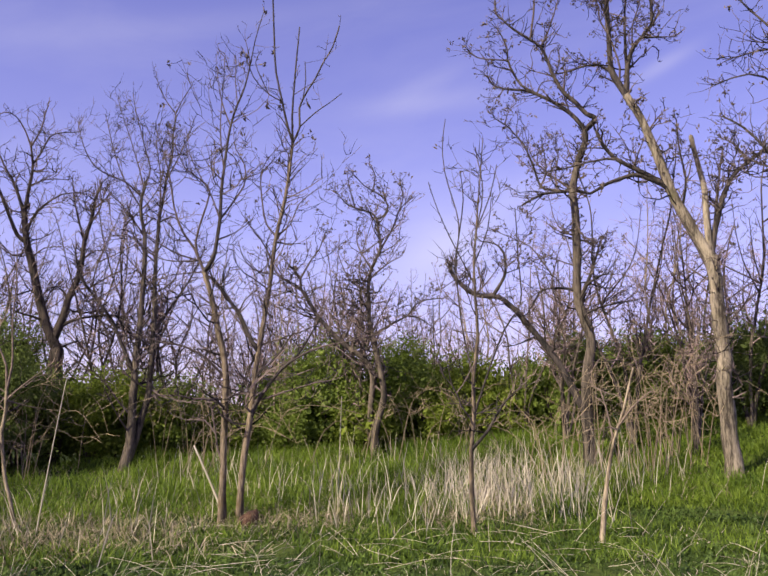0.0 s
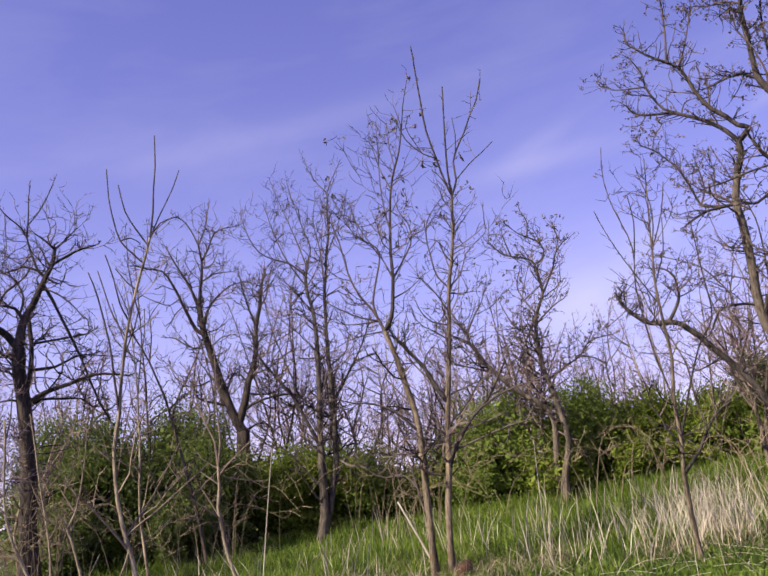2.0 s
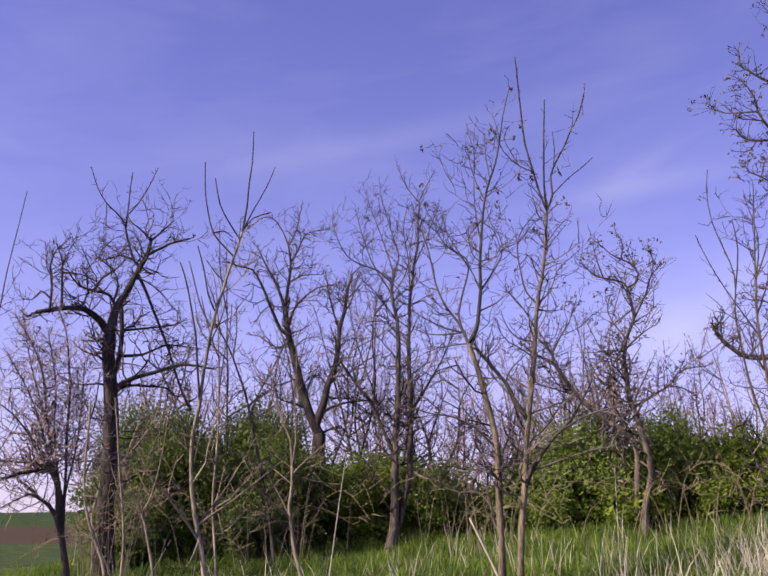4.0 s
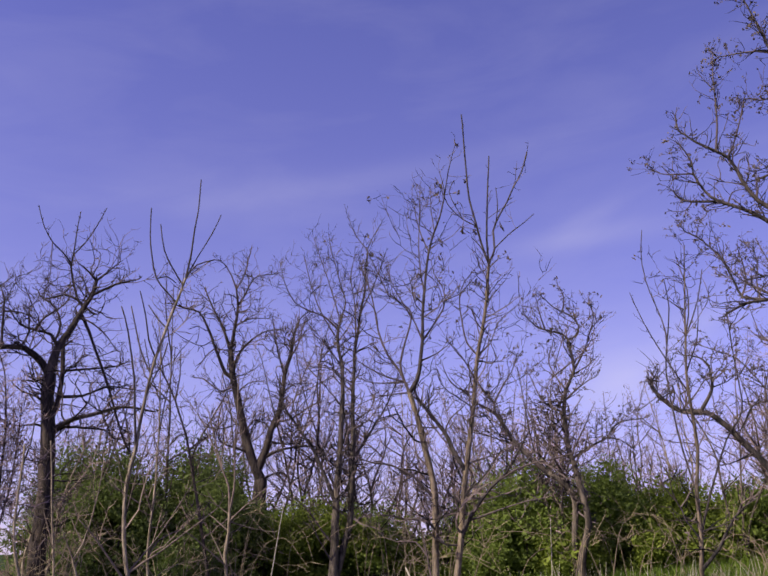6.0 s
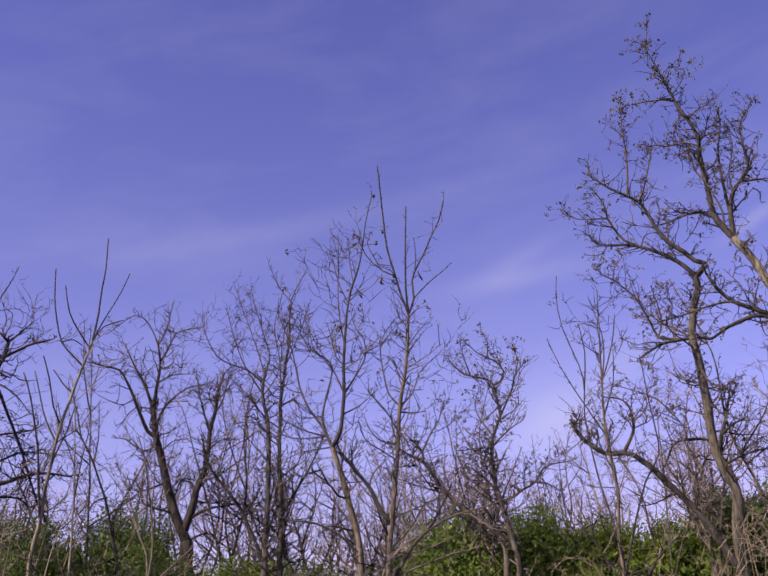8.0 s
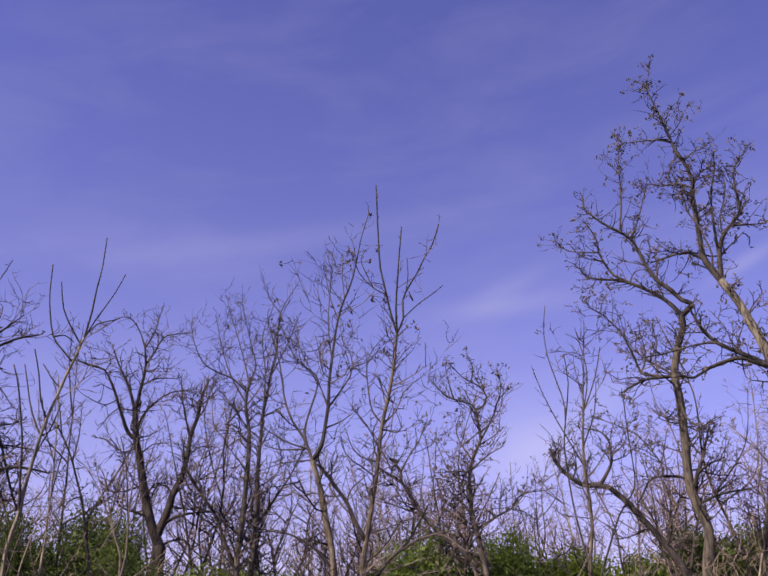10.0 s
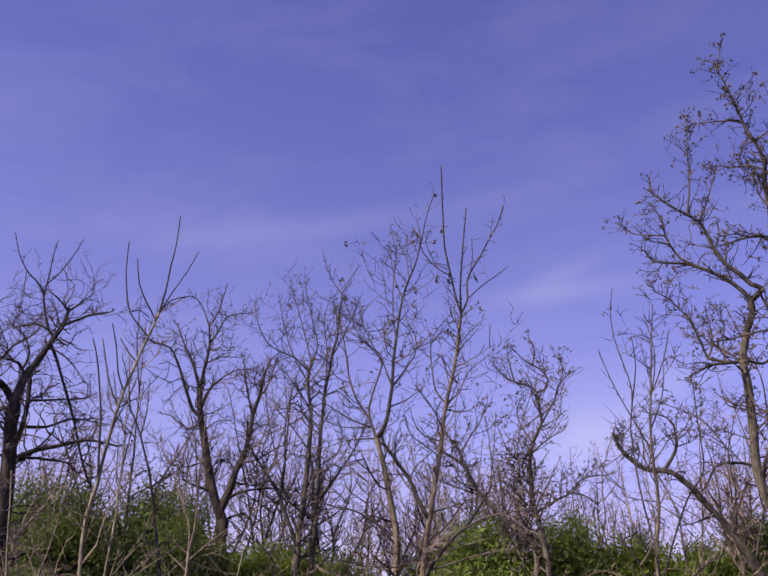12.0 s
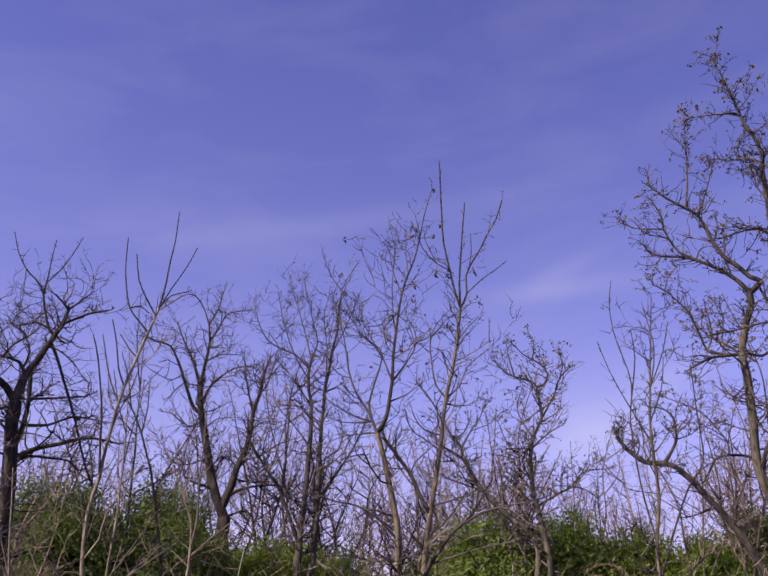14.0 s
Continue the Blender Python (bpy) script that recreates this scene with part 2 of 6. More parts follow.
def tube(verts, faces, line, radii, sides, knots=0.0, seed=0.0):
    """Adds a tapered round tube along the line, closed by a point at its end."""
    first = len(verts)
    side = None
    for i, (p, r) in enumerate(zip(line, radii)):
        d = (line[min(i + 1, len(line) - 1)] - line[max(i - 1, 0)]).normalized()
        if side is None:
            side = d.cross(Vector((0.31, 0.95, 0.1))).normalized()
        else:
            side = (side - d * side.dot(d)).normalized()
        up = d.cross(side)
        for k in range(sides):
            a = 2 * math.pi * k / sides
            q = r
            if knots:
                q *= 1 + knots * noise.noise((math.cos(a) * 1.6 + seed, math.sin(a) * 1.6, i * 0.45 + seed))
            verts.append(p + (side * math.cos(a) + up * math.sin(a)) * q)
    rings = len(line)
    for i in range(rings - 1):
        for k in range(sides):
            a, b = first + i * sides + k, first + i * sides + (k + 1) % sides
            faces.append((a, b, b + sides, a + sides))
    verts.append(line[-1] + (line[-1] - line[-2]).normalized() * radii[-1])
    last = first + (rings - 1) * sides
    for k in range(sides):
        faces.append((last + k, last + (k + 1) % sides, len(verts) - 1))


# ---- bare trees ----
WILD = {"bark_pale": 0.30, "bark_dark": 0.34, "bark_grey": 0.28, "bark_tan": 0.15, "bark_olive": 0.25}


def bare_tree(x, y, turn, label, bark, density, leaves, reach=1.0):
    """A leafless tree; boughs are added in its own frame, x across, y away, z up from its foot."""
    tree = new("bare_tree")
    tree.matrix_world = pose(x, y, ground_z(x, y), 0, 0, turn)
    tagged(tree, label, "tree", "bare trees along the bank")
    return dict(ob=tree, bark=bark, density=density, leaves=leaves, reach=reach, wild=WILD[bark.name], boughs=[], rng=random.Random(int(x * 97 + y * 31)))


def bough(tree, kind, r0, r1, *points):
    """One stem or branch; it grows out of the nearest older one."""
    pts = [Vector(p) for p in points]
    if (kind != "trunk" or pts[0].z > 0.6) and tree["boughs"]:
        near = min(((q - pts[0]).length, tuple(q)) for line, _ in tree["boughs"] for q in line)
        if near[0] < 1.3:
            shift = Vector(near[1]) - pts[0]
            count = len(pts) - 1
            pts = [p + shift * (1 - i / count) ** 1.5 for i, p in enumerate(pts)]
    line = smooth_line(pts, 0.22)
    rng = tree["rng"]
    seed = rng.uniform(0, 50)
    wild = 0.25 * r0 + 0.012
    line = [p + wild * Vector((noise.noise((i * 0.35, seed, 0)), noise.noise((i * 0.35, seed, 9)), 0)) * min(1, i / 3) for i, p in enumerate(line)]
    n = len(line) - 1
    radii = [r0 + (r1 - r0) * (i / n) ** 0.85 for i in range(n + 1)]
    if kind == "trunk" and pts[0].z < 0.6:
        radii = [r * (1 + 0.45 * math.exp(-i * 0.22 / max(0.1, 2.2 * r0))) for i, r in enumerate(radii)]
    verts, faces = [], []
    tube(verts, faces, line, radii, 10 if r0 > 0.1 else 7 if r0 > 0.03 else 5, 0.22 if r0 > 0.03 else 0.0, seed)
    ob = mesh_object(kind, verts, faces, tree["bark"] if kind in ("trunk", "stub") or r0 > 0.115 else BOUGH_BARK[tree["bark"].name] if r0 > 0.03 else shoot_dark if kind == "shoot" else TWIGS[tree["bark"].name], tree["ob"], "snapped-off grey stub" if kind == "stub" else "")
    tree["boughs"].append((line, radii))
    tree.setdefault("kinds", []).append(kind)
    return ob


def hang(tree, *places):
    """Dark curled clumps of old leaves or pods at given places of a tree."""
    tree.setdefault("hung", []).extend((Vector(p), 0.075) for p in places)


def twig(verts, faces, line, radius):
    """A thin three-sided twig that runs out to a point."""
    first, side = len(verts), None
    n = len(line) - 1
    for i in range(n):
        d = (line[i + 1] - line[i]).normalized()
        side = d.cross(Vector((0.31, 0.95, 0.1))).normalized() if side is None else (side - d * side.dot(d)).normalized()
        up = d.cross(side)
        r = radius * (1 - 0.62 * i / n)
        verts.extend((line[i] + side * r, line[i] - side * (0.5 * r) + up * (0.866 * r), line[i] - side * (0.5 * r) - up * (0.866 * r)))
    verts.append(line[-1])
    for i in range(n - 1):
        for k in range(3):
            p, q = first + i * 3 + k, first + i * 3 + (k + 1) % 3
            faces.append((p, q, q + 3, p + 3))
    last = first + (n - 1) * 3
    for k in range(3):
        faces.append((last + k, last + (k + 1) % 3, first + n * 3))


def grow(verts, faces, leaves, rng, start, way, length, radius, depth, density, leafy, wild=0.24, lift=0.10):
    """A crooked twig with side twigs at wide angles."""
    steps = (2 if length < 0.3 else 3) if depth == 0 else max(4, int(length / 0.16))
    line, p, d = [start], start.copy(), way.copy()
    for i in range(steps):
        d = (d + Vector((rng.gauss(0, wild), rng.gauss(0, wild), rng.gauss(lift, wild * 0.8)))).normalized()
        p = p + d * (length / steps)
        line.append(p.copy())
    twig(verts, faces, line, radius)
    if leafy and depth <= 1 and rng.random() < leafy:
        leaves.append((p.copy(), rng.uniform(0.04, 0.08)))
    if depth > 0:
        for i in range(max(1, int(length / 0.2 * density * rng.uniform(0.7, 1.3)))):
            k = min(rng.uniform(0.15, 0.98) * steps, steps - 0.7)
            a = line[int(k)].lerp(line[min(int(k) + 1, steps)], k - int(k))
            d = (line[min(int(k) + 1, steps)] - line[int(k)]).normalized()
            out = Vector((rng.gauss(0, 1), rng.gauss(0, 1), rng.gauss(0.1, 0.7))).normalized()
            grow(verts, faces, leaves, rng, a, (d * 0.55 + out * 0.85).normalized(), length * rng.uniform(0.3, 0.6), max(0.0065, radius * 0.72), depth - 1, density, leafy, wild, lift)


def leaf_cluster(verts, faces, rng, place, size):
    """A few curled dead leaves or pods hanging from a twig."""
    for _ in range(rng.randint(2, 5)):
        c = place + Vector((rng.gauss(0, size * 0.5), rng.gauss(0, size * 0.5), rng.gauss(-size * 0.4, size * 0.4)))
        a = Vector((rng.gauss(0, 1), rng.gauss(0, 1), rng.gauss(-0.8, 1))).normalized() * size * rng.uniform(0.4, 0.9)
        b = a.cross(Vector((rng.gauss(0, 1), rng.gauss(0, 1), rng.gauss(0, 1)))).normalized() * size * rng.uniform(0.2, 0.4)
        k = len(verts)
        verts.extend((c - a, c + b + a * 0.2, c + a, c - b + a.cross(b).normalized() * size * 0.25))
        faces.extend(((k, k + 1, k + 2), (k, k + 2, k + 3)))


def finish(tree):
    """Clothes the boughs with side branches and twigs and hangs the leftover leaves."""
    rng, density, wild = tree["rng"], tree["density"], tree["wild"]
    verts, faces, leaves = [], [], []
    leafy = tree["leaves"] * 0.2
    top = max(p.z for line, _ in tree["boughs"] for p in line)
    reach = tree.get("reach", 1.0)
    for (line, radii), kind in zip(tree["boughs"], tree["kinds"]):
        total = sum((b - a).length for a, b in zip(line, line[1:]))

        def spot(low):
            k = rng.uniform(low, 1.0) ** 0.8 * (len(line) - 1.001)
            a = line[int(k)].lerp(line[int(k) + 1], k - int(k))
            room = min(1.0, max(0.22, (top + 0.3 - a.z) / 1.6))
            return a, radii[int(k)], (line[int(k) + 1] - line[int(k)]).normalized(), room, k / len(line)

        # side branches
        share = 0.35 if kind == "shoot" else 0.0 if kind == "stub" else 1.0
        for i in range(int(total / 0.19 * density * share)):
            a, r, d, room, f = spot(0.15)
            if a.z < 1.5:
                continue
            out = Vector((rng.gauss(0, 1), rng.gauss(0, 1), rng.gauss(0.15, 0.5))).normalized()
            way = (d * rng.uniform(0.2, 0.7) + out * 0.85).normalized()
            size = rng.uniform(0.35, 1.45) * reach * room * (0.45 if kind == "shoot" else 1.15 - 0.55 * f)
            grow(verts, faces, leaves, rng, a, way, size, min(r * 0.48, rng.uniform(0.011, 0.025) * (0.7 + 0.5 * size)), 2 if size > 0.45 else 1, 0.7, leafy, wild)
        # short twigs
        for i in range(int(total / 0.22 * density * (0.5 if kind == "shoot" else share))):
            a, r, d, room, f = spot(0.2)
            if a.z < 1.2:
                continue
            out = Vector((rng.gauss(0, 1), rng.gauss(0, 1), rng.gauss(0.25, 0.5))).normalized()
            grow(verts, faces, leaves, rng, a, (d * 0.5 + out * 0.8).normalized(), rng.uniform(0.15, 0.45) * reach * (0.45 if kind == "shoot" else 1.0), min(r * 0.6, 0.008), 1, 0.8, leafy, wild)
        d = (line[-1] - line[-2]).normalized()
        if kind == "limb":
            for i in range(2):
                grow(verts, faces, leaves, rng, line[-1], (d + Vector((rng.gauss(0, 0.4), rng.gauss(0, 0.4), 0.05))).normalized(), rng.uniform(0.12, 0.4), radii[-1] * 0.8, 2, 0.8, leafy, wild)
    mesh_object("twig_spray", verts, faces, tree.get("twig") or TWIGS[tree["bark"].name], tree["ob"], "fine bare twigs", smooth=False)["kind"] = "stuff"
    leaves += tree.get("hung", [])
    if leaves:
        verts, faces = [], []
        for place, size in leaves:
            leaf_cluster(verts, faces, rng, place, size)
        mesh_object("dead_foliage", verts, faces, dead_leaf, tree["ob"], "clusters of shrivelled brown leaves and pods", smooth=False)["kind"] = "stuff"


def thicket_tree(name, seed, height, stems, bark, density):
    """A small wild tree of several thin stems, for the thicket behind."""
    rng = random.Random(seed)
    tree = dict(ob=new(name), bark=bark, density=density, leaves=0.1, wild=0.32, reach=0.8, twig=twig_mauve, boughs=[], rng=rng)
    for s in range(stems):
        lean = rng.uniform(0, 6.28)
        spread = rng.uniform(0.08, 0.32) * height
        h = height * rng.uniform(0.7, 1.0)
        path = []
        for i in range(5):
            f = i / 4
            path.append((math.cos(lean) * spread * f ** 1.3 + rng.gauss(0, 0.17) * (i > 0), math.sin(lean) * spread * f ** 1.3 + rng.gauss(0, 0.17) * (i > 0), h * f - 0.1))
        bough(tree, "trunk", rng.uniform(0.035, 0.065), 0.008, *path)
        for b in range(rng.randint(3, 5)):
            f = rng.uniform(0.3, 0.8)
            p = Vector(path[int(f * 4)]).lerp(Vector(path[int(f * 4) + 1]), f * 4 % 1)
            a, size = rng.uniform(0, 6.28), h * rng.uniform(0.15, 0.32)
            q = p + Vector((math.cos(a), math.sin(a), 0.7)) * size * 0.5
            bough(tree, "limb", 0.022, 0.006, p, q, q + Vector((math.cos(a) * 0.25, math.sin(a) * 0.25, 0.8)) * size * 0.6)
    finish(tree)
    return tree["ob"]


# ---- shrubs, brambles and grass ----
def shrub(x, y, width, height, mat, label, seed, leaves=5200, size=0.085, name="shrub", cone=0.0):
    """A leafy shrub: several stems and an uneven, clumpy crown of many small leaves."""
    rng = np.random.default_rng(seed)
    ob = new(name)
    ob.matrix_world = pose(x, y, ground_z(x, y), 0, 0, float(rng.uniform(0, 360)))
    tagged(ob, label, "shrub", "green shrubs of the hedge")
    for i in range(4):
        a = rng.uniform(0, 6.28)
        line = smooth_line([(0.1 * math.cos(a), 0.1 * math.sin(a), -0.1), (0.2 * width * math.cos(a), 0.2 * width * math.sin(a), height * 0.4), (0.28 * width * math.cos(a + 0.4), 0.28 * width * math.sin(a + 0.4), height * 0.8)], 0.3)
        verts, faces = [], []
        tube(verts, faces, line, [0.04 - 0.03 * k / (len(line) - 1) for k in range(len(line))], 6)
        mesh_object("stem", verts, faces, bark_dark, ob)
    clumps = 46
    u = rng.normal(size=(clumps, 3))
    u /= np.linalg.norm(u, axis=1)[:, None]
    rad = rng.uniform(0.35, 1.0, (clumps, 1)) ** 0.5
    centre = u * rad * (width * 0.46, width * 0.46, height * 0.46) + (0, 0, height * 0.5)
    if cone:
        shrink = 1 - cone * np.clip(centre[:, 2:] / height, 0, 1)
        centre[:, :2] *= shrink
    centre[:, 2] = np.clip(centre[:, 2], 0.18, None)
    spread = rng.uniform(0.16, 0.34, clumps) * (width + height) / 5.5
    pick = rng.integers(0, clumps, leaves)
    inner = rng.random((leaves, 1)) < 0.22
    place = centre[pick] + rng.normal(size=(leaves, 3)) * spread[pick][:, None] * (1, 1, 0.8)
    place = np.where(inner, (place - (0, 0, height * 0.45)) * 0.72 + (0, 0, height * 0.42), place)
    place[:, 2] = np.abs(place[:, 2])
    a = rng.normal(size=(leaves, 3)) + (0, 0, 0.3)
    a /= np.linalg.norm(a, axis=1)[:, None]
    b = np.cross(a, rng.normal(size=(leaves, 3)))
    b /= np.linalg.norm(b, axis=1)[:, None]
    s = size * rng.uniform(0.6, 1.35, (leaves, 1)) * np.where(inner, 2.6, 1.0)
    verts = np.stack([place - a * s, place + b * s * 0.5, place + a * s, place - b * s * 0.5], 1).reshape(-1, 3)
    faces = np.arange(leaves * 4).reshape(-1, 4)
    mesh_object("crown", verts.tolist(), faces.tolist(), mat, ob, smooth=False)
    return ob


def blades(name, places, heights, lean, width, mat, label, seed, category="grass", bend=0.35):
    """Many narrow bent blades or stalks, as one object."""
    rng = np.random.default_rng(seed)
    count = len(places)
    a = rng.uniform(0, 2 * np.pi, count)
    side = np.stack([np.cos(a), np.sin(a), 0 * a], -1) * (width * rng.uniform(0.6, 1.4, count))[:, None]
    way = rng.normal(size=(count, 2)) * lean
    tall = np.stack([way[:, 0], way[:, 1], np.ones(count)], -1)
    tall *= (heights / np.linalg.norm(tall, axis=1))[:, None]
    droop = np.stack([way[:, 0], way[:, 1], -np.abs(way).sum(1) * 0.4], -1) * (heights * bend)[:, None]
    mid, top = places + tall * 0.55, places + tall + droop
    verts = np.stack([places - side, places + side, mid + side * 0.75, mid - side * 0.75, top], 1).reshape(-1, 3)
    k = np.arange(count)[:, None] * 5
    faces = [tuple(f) for f in (k + np.array([[0, 1, 2, 3]])).tolist()] + [tuple(f) for f in (k + np.array([[3, 2, 4]])).tolist()]
    ob = mesh_object(name, verts.tolist(), faces, mat, smooth=False)
    return tagged(ob, label, category, kind="stuff")


def on_ground(xy, sink=0.02):
    return np.array([(x, y, ground_z(x, y) - sink) for x, y in xy])


# ---- ground ----
def build_ground():
    """One sheet: fine near the camera, coarse to the horizon."""
    xs = sorted(set(list(np.arange(-30, 30.1, 0.4)) + [-2500, -1200, -600, -300, -150, -80, -50, -40, 40, 50, 80, 150, 300, 600, 1200, 2500]))
    ys = sorted(set(list(np.arange(-10, 40.1, 0.4)) + [-2500, -1000, -300, -100, -50, -20, 45, 50, 60, 70, 80, 95, 120, 160, 220, 300, 450, 700, 1200, 2500]))
    verts = []
    for y in ys:
        for x in xs:
            verts.append((x, y, ground_z(x, y)))
    w = len(xs)
    faces = [(j * w + i, j * w + i + 1, (j + 1) * w + i + 1, (j + 1) * w + i) for j in range(len(ys) - 1) for i in range(w - 1)]
    ob = mesh_object("ground", verts, faces, ground_material())
    tagged(ob, "grassy bank rising to the trees, bare field beyond", "ground", kind="structure")


build_ground()

# ---- the trees of the bank ----
tree = bare_tree(7.54, 17.87, -22.9, "tall old tree with grey-brown furrowed bark and a broken stub", bark_pale, 1.5, 2.3, 0.75)
bough(tree, "trunk", 0.167, 0.140, (-0.00, -0.00, -0.12), (-0.04, -0.00, 1.68), (-0.07, -0.00, 2.78), (-0.13, -0.00, 3.81), (-0.19, 0.00, 4.49))
bough(tree, "limb", 0.125, 0.085, (-0.21, 0.00, 4.99), (-0.62, -0.03, 5.70), (-0.92, -0.07, 6.26), (-1.09, -0.10, 6.86), (-1.31, -0.13, 7.43), (-1.55, -0.17, 7.93), (-1.70, -0.20, 8.23))
bough(tree, "limb", 0.078, 0.014, (-1.70, -0.20, 8.20), (-1.95, -0.24, 8.72), (-2.00, -0.29, 9.03), (-2.02, -0.33, 9.45), (-2.03, -0.37, 9.94), (-2.01, -0.41, 10.43), (-1.97, -0.46, 10.65), (-1.99, -0.50, 10.90), (-2.09, -0.54, 11.24), (-2.24, -0.59, 11.61), (-2.34, -0.63, 11.97), (-2.43, -0.67, 12.39), (-2.53, -0.71, 12.76), (-2.67, -0.76, 13.29), (-2.67, -0.80, 13.45))
bough(tree, "limb", 0.016, 0.008, (-2.66, -0.80, 13.39), (-2.75, -0.83, 13.52), (-2.89, -0.87, 13.62), (-3.01, -0.90, 13.53))
bough(tree, "limb", 0.016, 0.008, (-2.66, -0.80, 13.40), (-2.59, -0.75, 13.76), (-2.53, -0.70, 14.09))
bough(tree, "limb", 0.020, 0.009, (-2.08, -0.60, 11.24), (-1.87, -0.70, 11.34), (-1.63, -0.80, 11.33), (-1.44, -0.90, 11.39))
bough(tree, "limb", 0.024, 0.010, (-1.97, -0.50, 10.63), (-1.85, -0.40, 10.90), (-1.62, -0.30, 11.06), (-1.52, -0.20, 11.30))
bough(tree, "limb", 0.028, 0.011, (-2.00, -0.50, 10.51), (-2.30, -0.55, 10.68), (-2.68, -0.60, 10.70), (-2.98, -0.65, 10.82), (-3.08, -0.70, 10.40))
bough(tree, "limb", 0.024, 0.010, (-2.29, -0.70, 11.77), (-2.62, -0.65, 11.96), (-3.03, -0.60, 12.07), (-3.44, -0.55, 12.16), (-3.58, -0.50, 12.39))
bough(tree, "limb", 0.016, 0.008, (-2.34, -0.70, 11.99), (-2.11, -0.77, 12.11), (-1.99, -0.83, 12.26), (-2.00, -0.90, 12.56))
bough(tree, "limb", 0.028, 0.011, (-1.61, -0.30, 8.72), (-1.64, -0.34, 9.02), (-1.78, -0.38, 9.35), (-1.94, -0.42, 9.70), (-2.04, -0.46, 10.06), (-2.12, -0.50, 10.32))
bough(tree, "limb", 0.074, 0.022, (-1.65, -0.20, 8.22), (-1.61, -0.12, 8.91), (-1.51, -0.04, 9.35), (-1.33, 0.04, 9.64), (-1.10, 0.12, 9.92), (-0.97, 0.20, 10.21))
bough(tree, "limb", 0.032, 0.012, (-1.34, 0.10, 9.67), (-1.01, 0.25, 9.68), (-0.67, 0.40, 9.69))
bough(tree, "limb", 0.040, 0.012, (-1.71, -0.20, 8.61), (-1.71, -0.10, 9.33), (-1.71, 0.00, 10.00), (-1.66, 0.10, 10.68), (-1.51, 0.20, 11.24), (-1.48, 0.30, 11.66))
bough(tree, "limb", 0.034, 0.012, (-1.12, 0.10, 9.92), (-1.13, 0.20, 10.61), (-1.12, 0.30, 11.10), (-1.01, 0.40, 11.40), (-0.77, 0.50, 11.80))
bough(tree, "limb", 0.036, 0.016, (-1.94, -0.20, 8.71), (-2.09, -0.26, 8.86), (-2.27, -0.32, 8.97), (-2.58, -0.38, 8.98), (-2.91, -0.44, 8.90), (-3.13, -0.50, 8.86))
bough(tree, "limb", 0.030, 0.014, (-1.84, -0.20, 8.46), (-2.04, -0.05, 8.68), (-2.26, 0.10, 8.89))
bough(tree, "limb", 0.062, 0.034, (-1.00, 0.00, 6.02), (-1.33, -0.08, 6.34), (-1.67, -0.16, 6.57), (-2.02, -0.24, 6.79), (-2.26, -0.32, 7.13), (-2.37, -0.40, 7.43))
bough(tree, "limb", 0.034, 0.012, (-1.95, -0.20, 6.74), (-2.17, -0.30, 6.76), (-2.58, -0.40, 6.72), (-3.10, -0.50, 6.62), (-3.54, -0.60, 6.57))
bough(tree, "limb", 0.058, 0.024, (-1.06, 0.00, 6.07), (-1.49, -0.06, 6.33), (-1.79, -0.12, 6.35), (-2.21, -0.18, 6.24), (-2.58, -0.24, 6.06), (-2.79, -0.30, 6.15))
bough(tree, "limb", 0.030, 0.012, (-1.63, -0.10, 6.58), (-1.56, -0.15, 6.81), (-1.42, -0.20, 7.09))
bough(tree, "limb", 0.024, 0.011, (-2.01, -0.30, 11.07), (-2.20, -0.40, 11.43), (-2.39, -0.50, 11.18), (-2.50, -0.60, 10.77))
bough(tree, "limb", 0.024, 0.011, (-2.02, -0.50, 9.56), (-2.20, -0.43, 9.97), (-2.22, -0.37, 10.39), (-2.36, -0.30, 10.67))
bough(tree, "limb", 0.022, 0.010, (-1.51, 0.00, 9.37), (-1.52, 0.13, 10.00), (-1.39, 0.27, 10.54), (-1.35, 0.40, 11.13))
bough(tree, "stub", 0.086, 0.049, (-0.17, -0.00, 4.54), (-0.20, 0.05, 5.51), (-0.29, 0.09, 6.39), (-0.43, 0.13, 7.22))
bough(tree, "limb", 0.076, 0.027, (-0.08, 0.00, 4.43), (0.11, 0.21, 5.52), (0.25, 0.30, 5.95), (0.39, 0.36, 6.28), (0.70, 0.45, 6.59), (1.09, 0.54, 6.90), (1.47, 0.64, 7.30))
bough(tree, "limb", 0.028, 0.011, (0.70, 0.50, 6.61), (0.44, 0.60, 7.06), (0.13, 0.67, 7.29))
bough(tree, "limb", 0.043, 0.019, (-0.00, 0.00, 5.05), (0.07, 0.29, 6.08), (0.17, 0.52, 6.92))
bough(tree, "limb", 0.032, 0.013, (-0.66, -0.00, 5.65), (-0.55, -0.19, 6.23), (-0.66, -0.43, 6.93), (-0.67, -0.58, 7.37))
finish(tree)

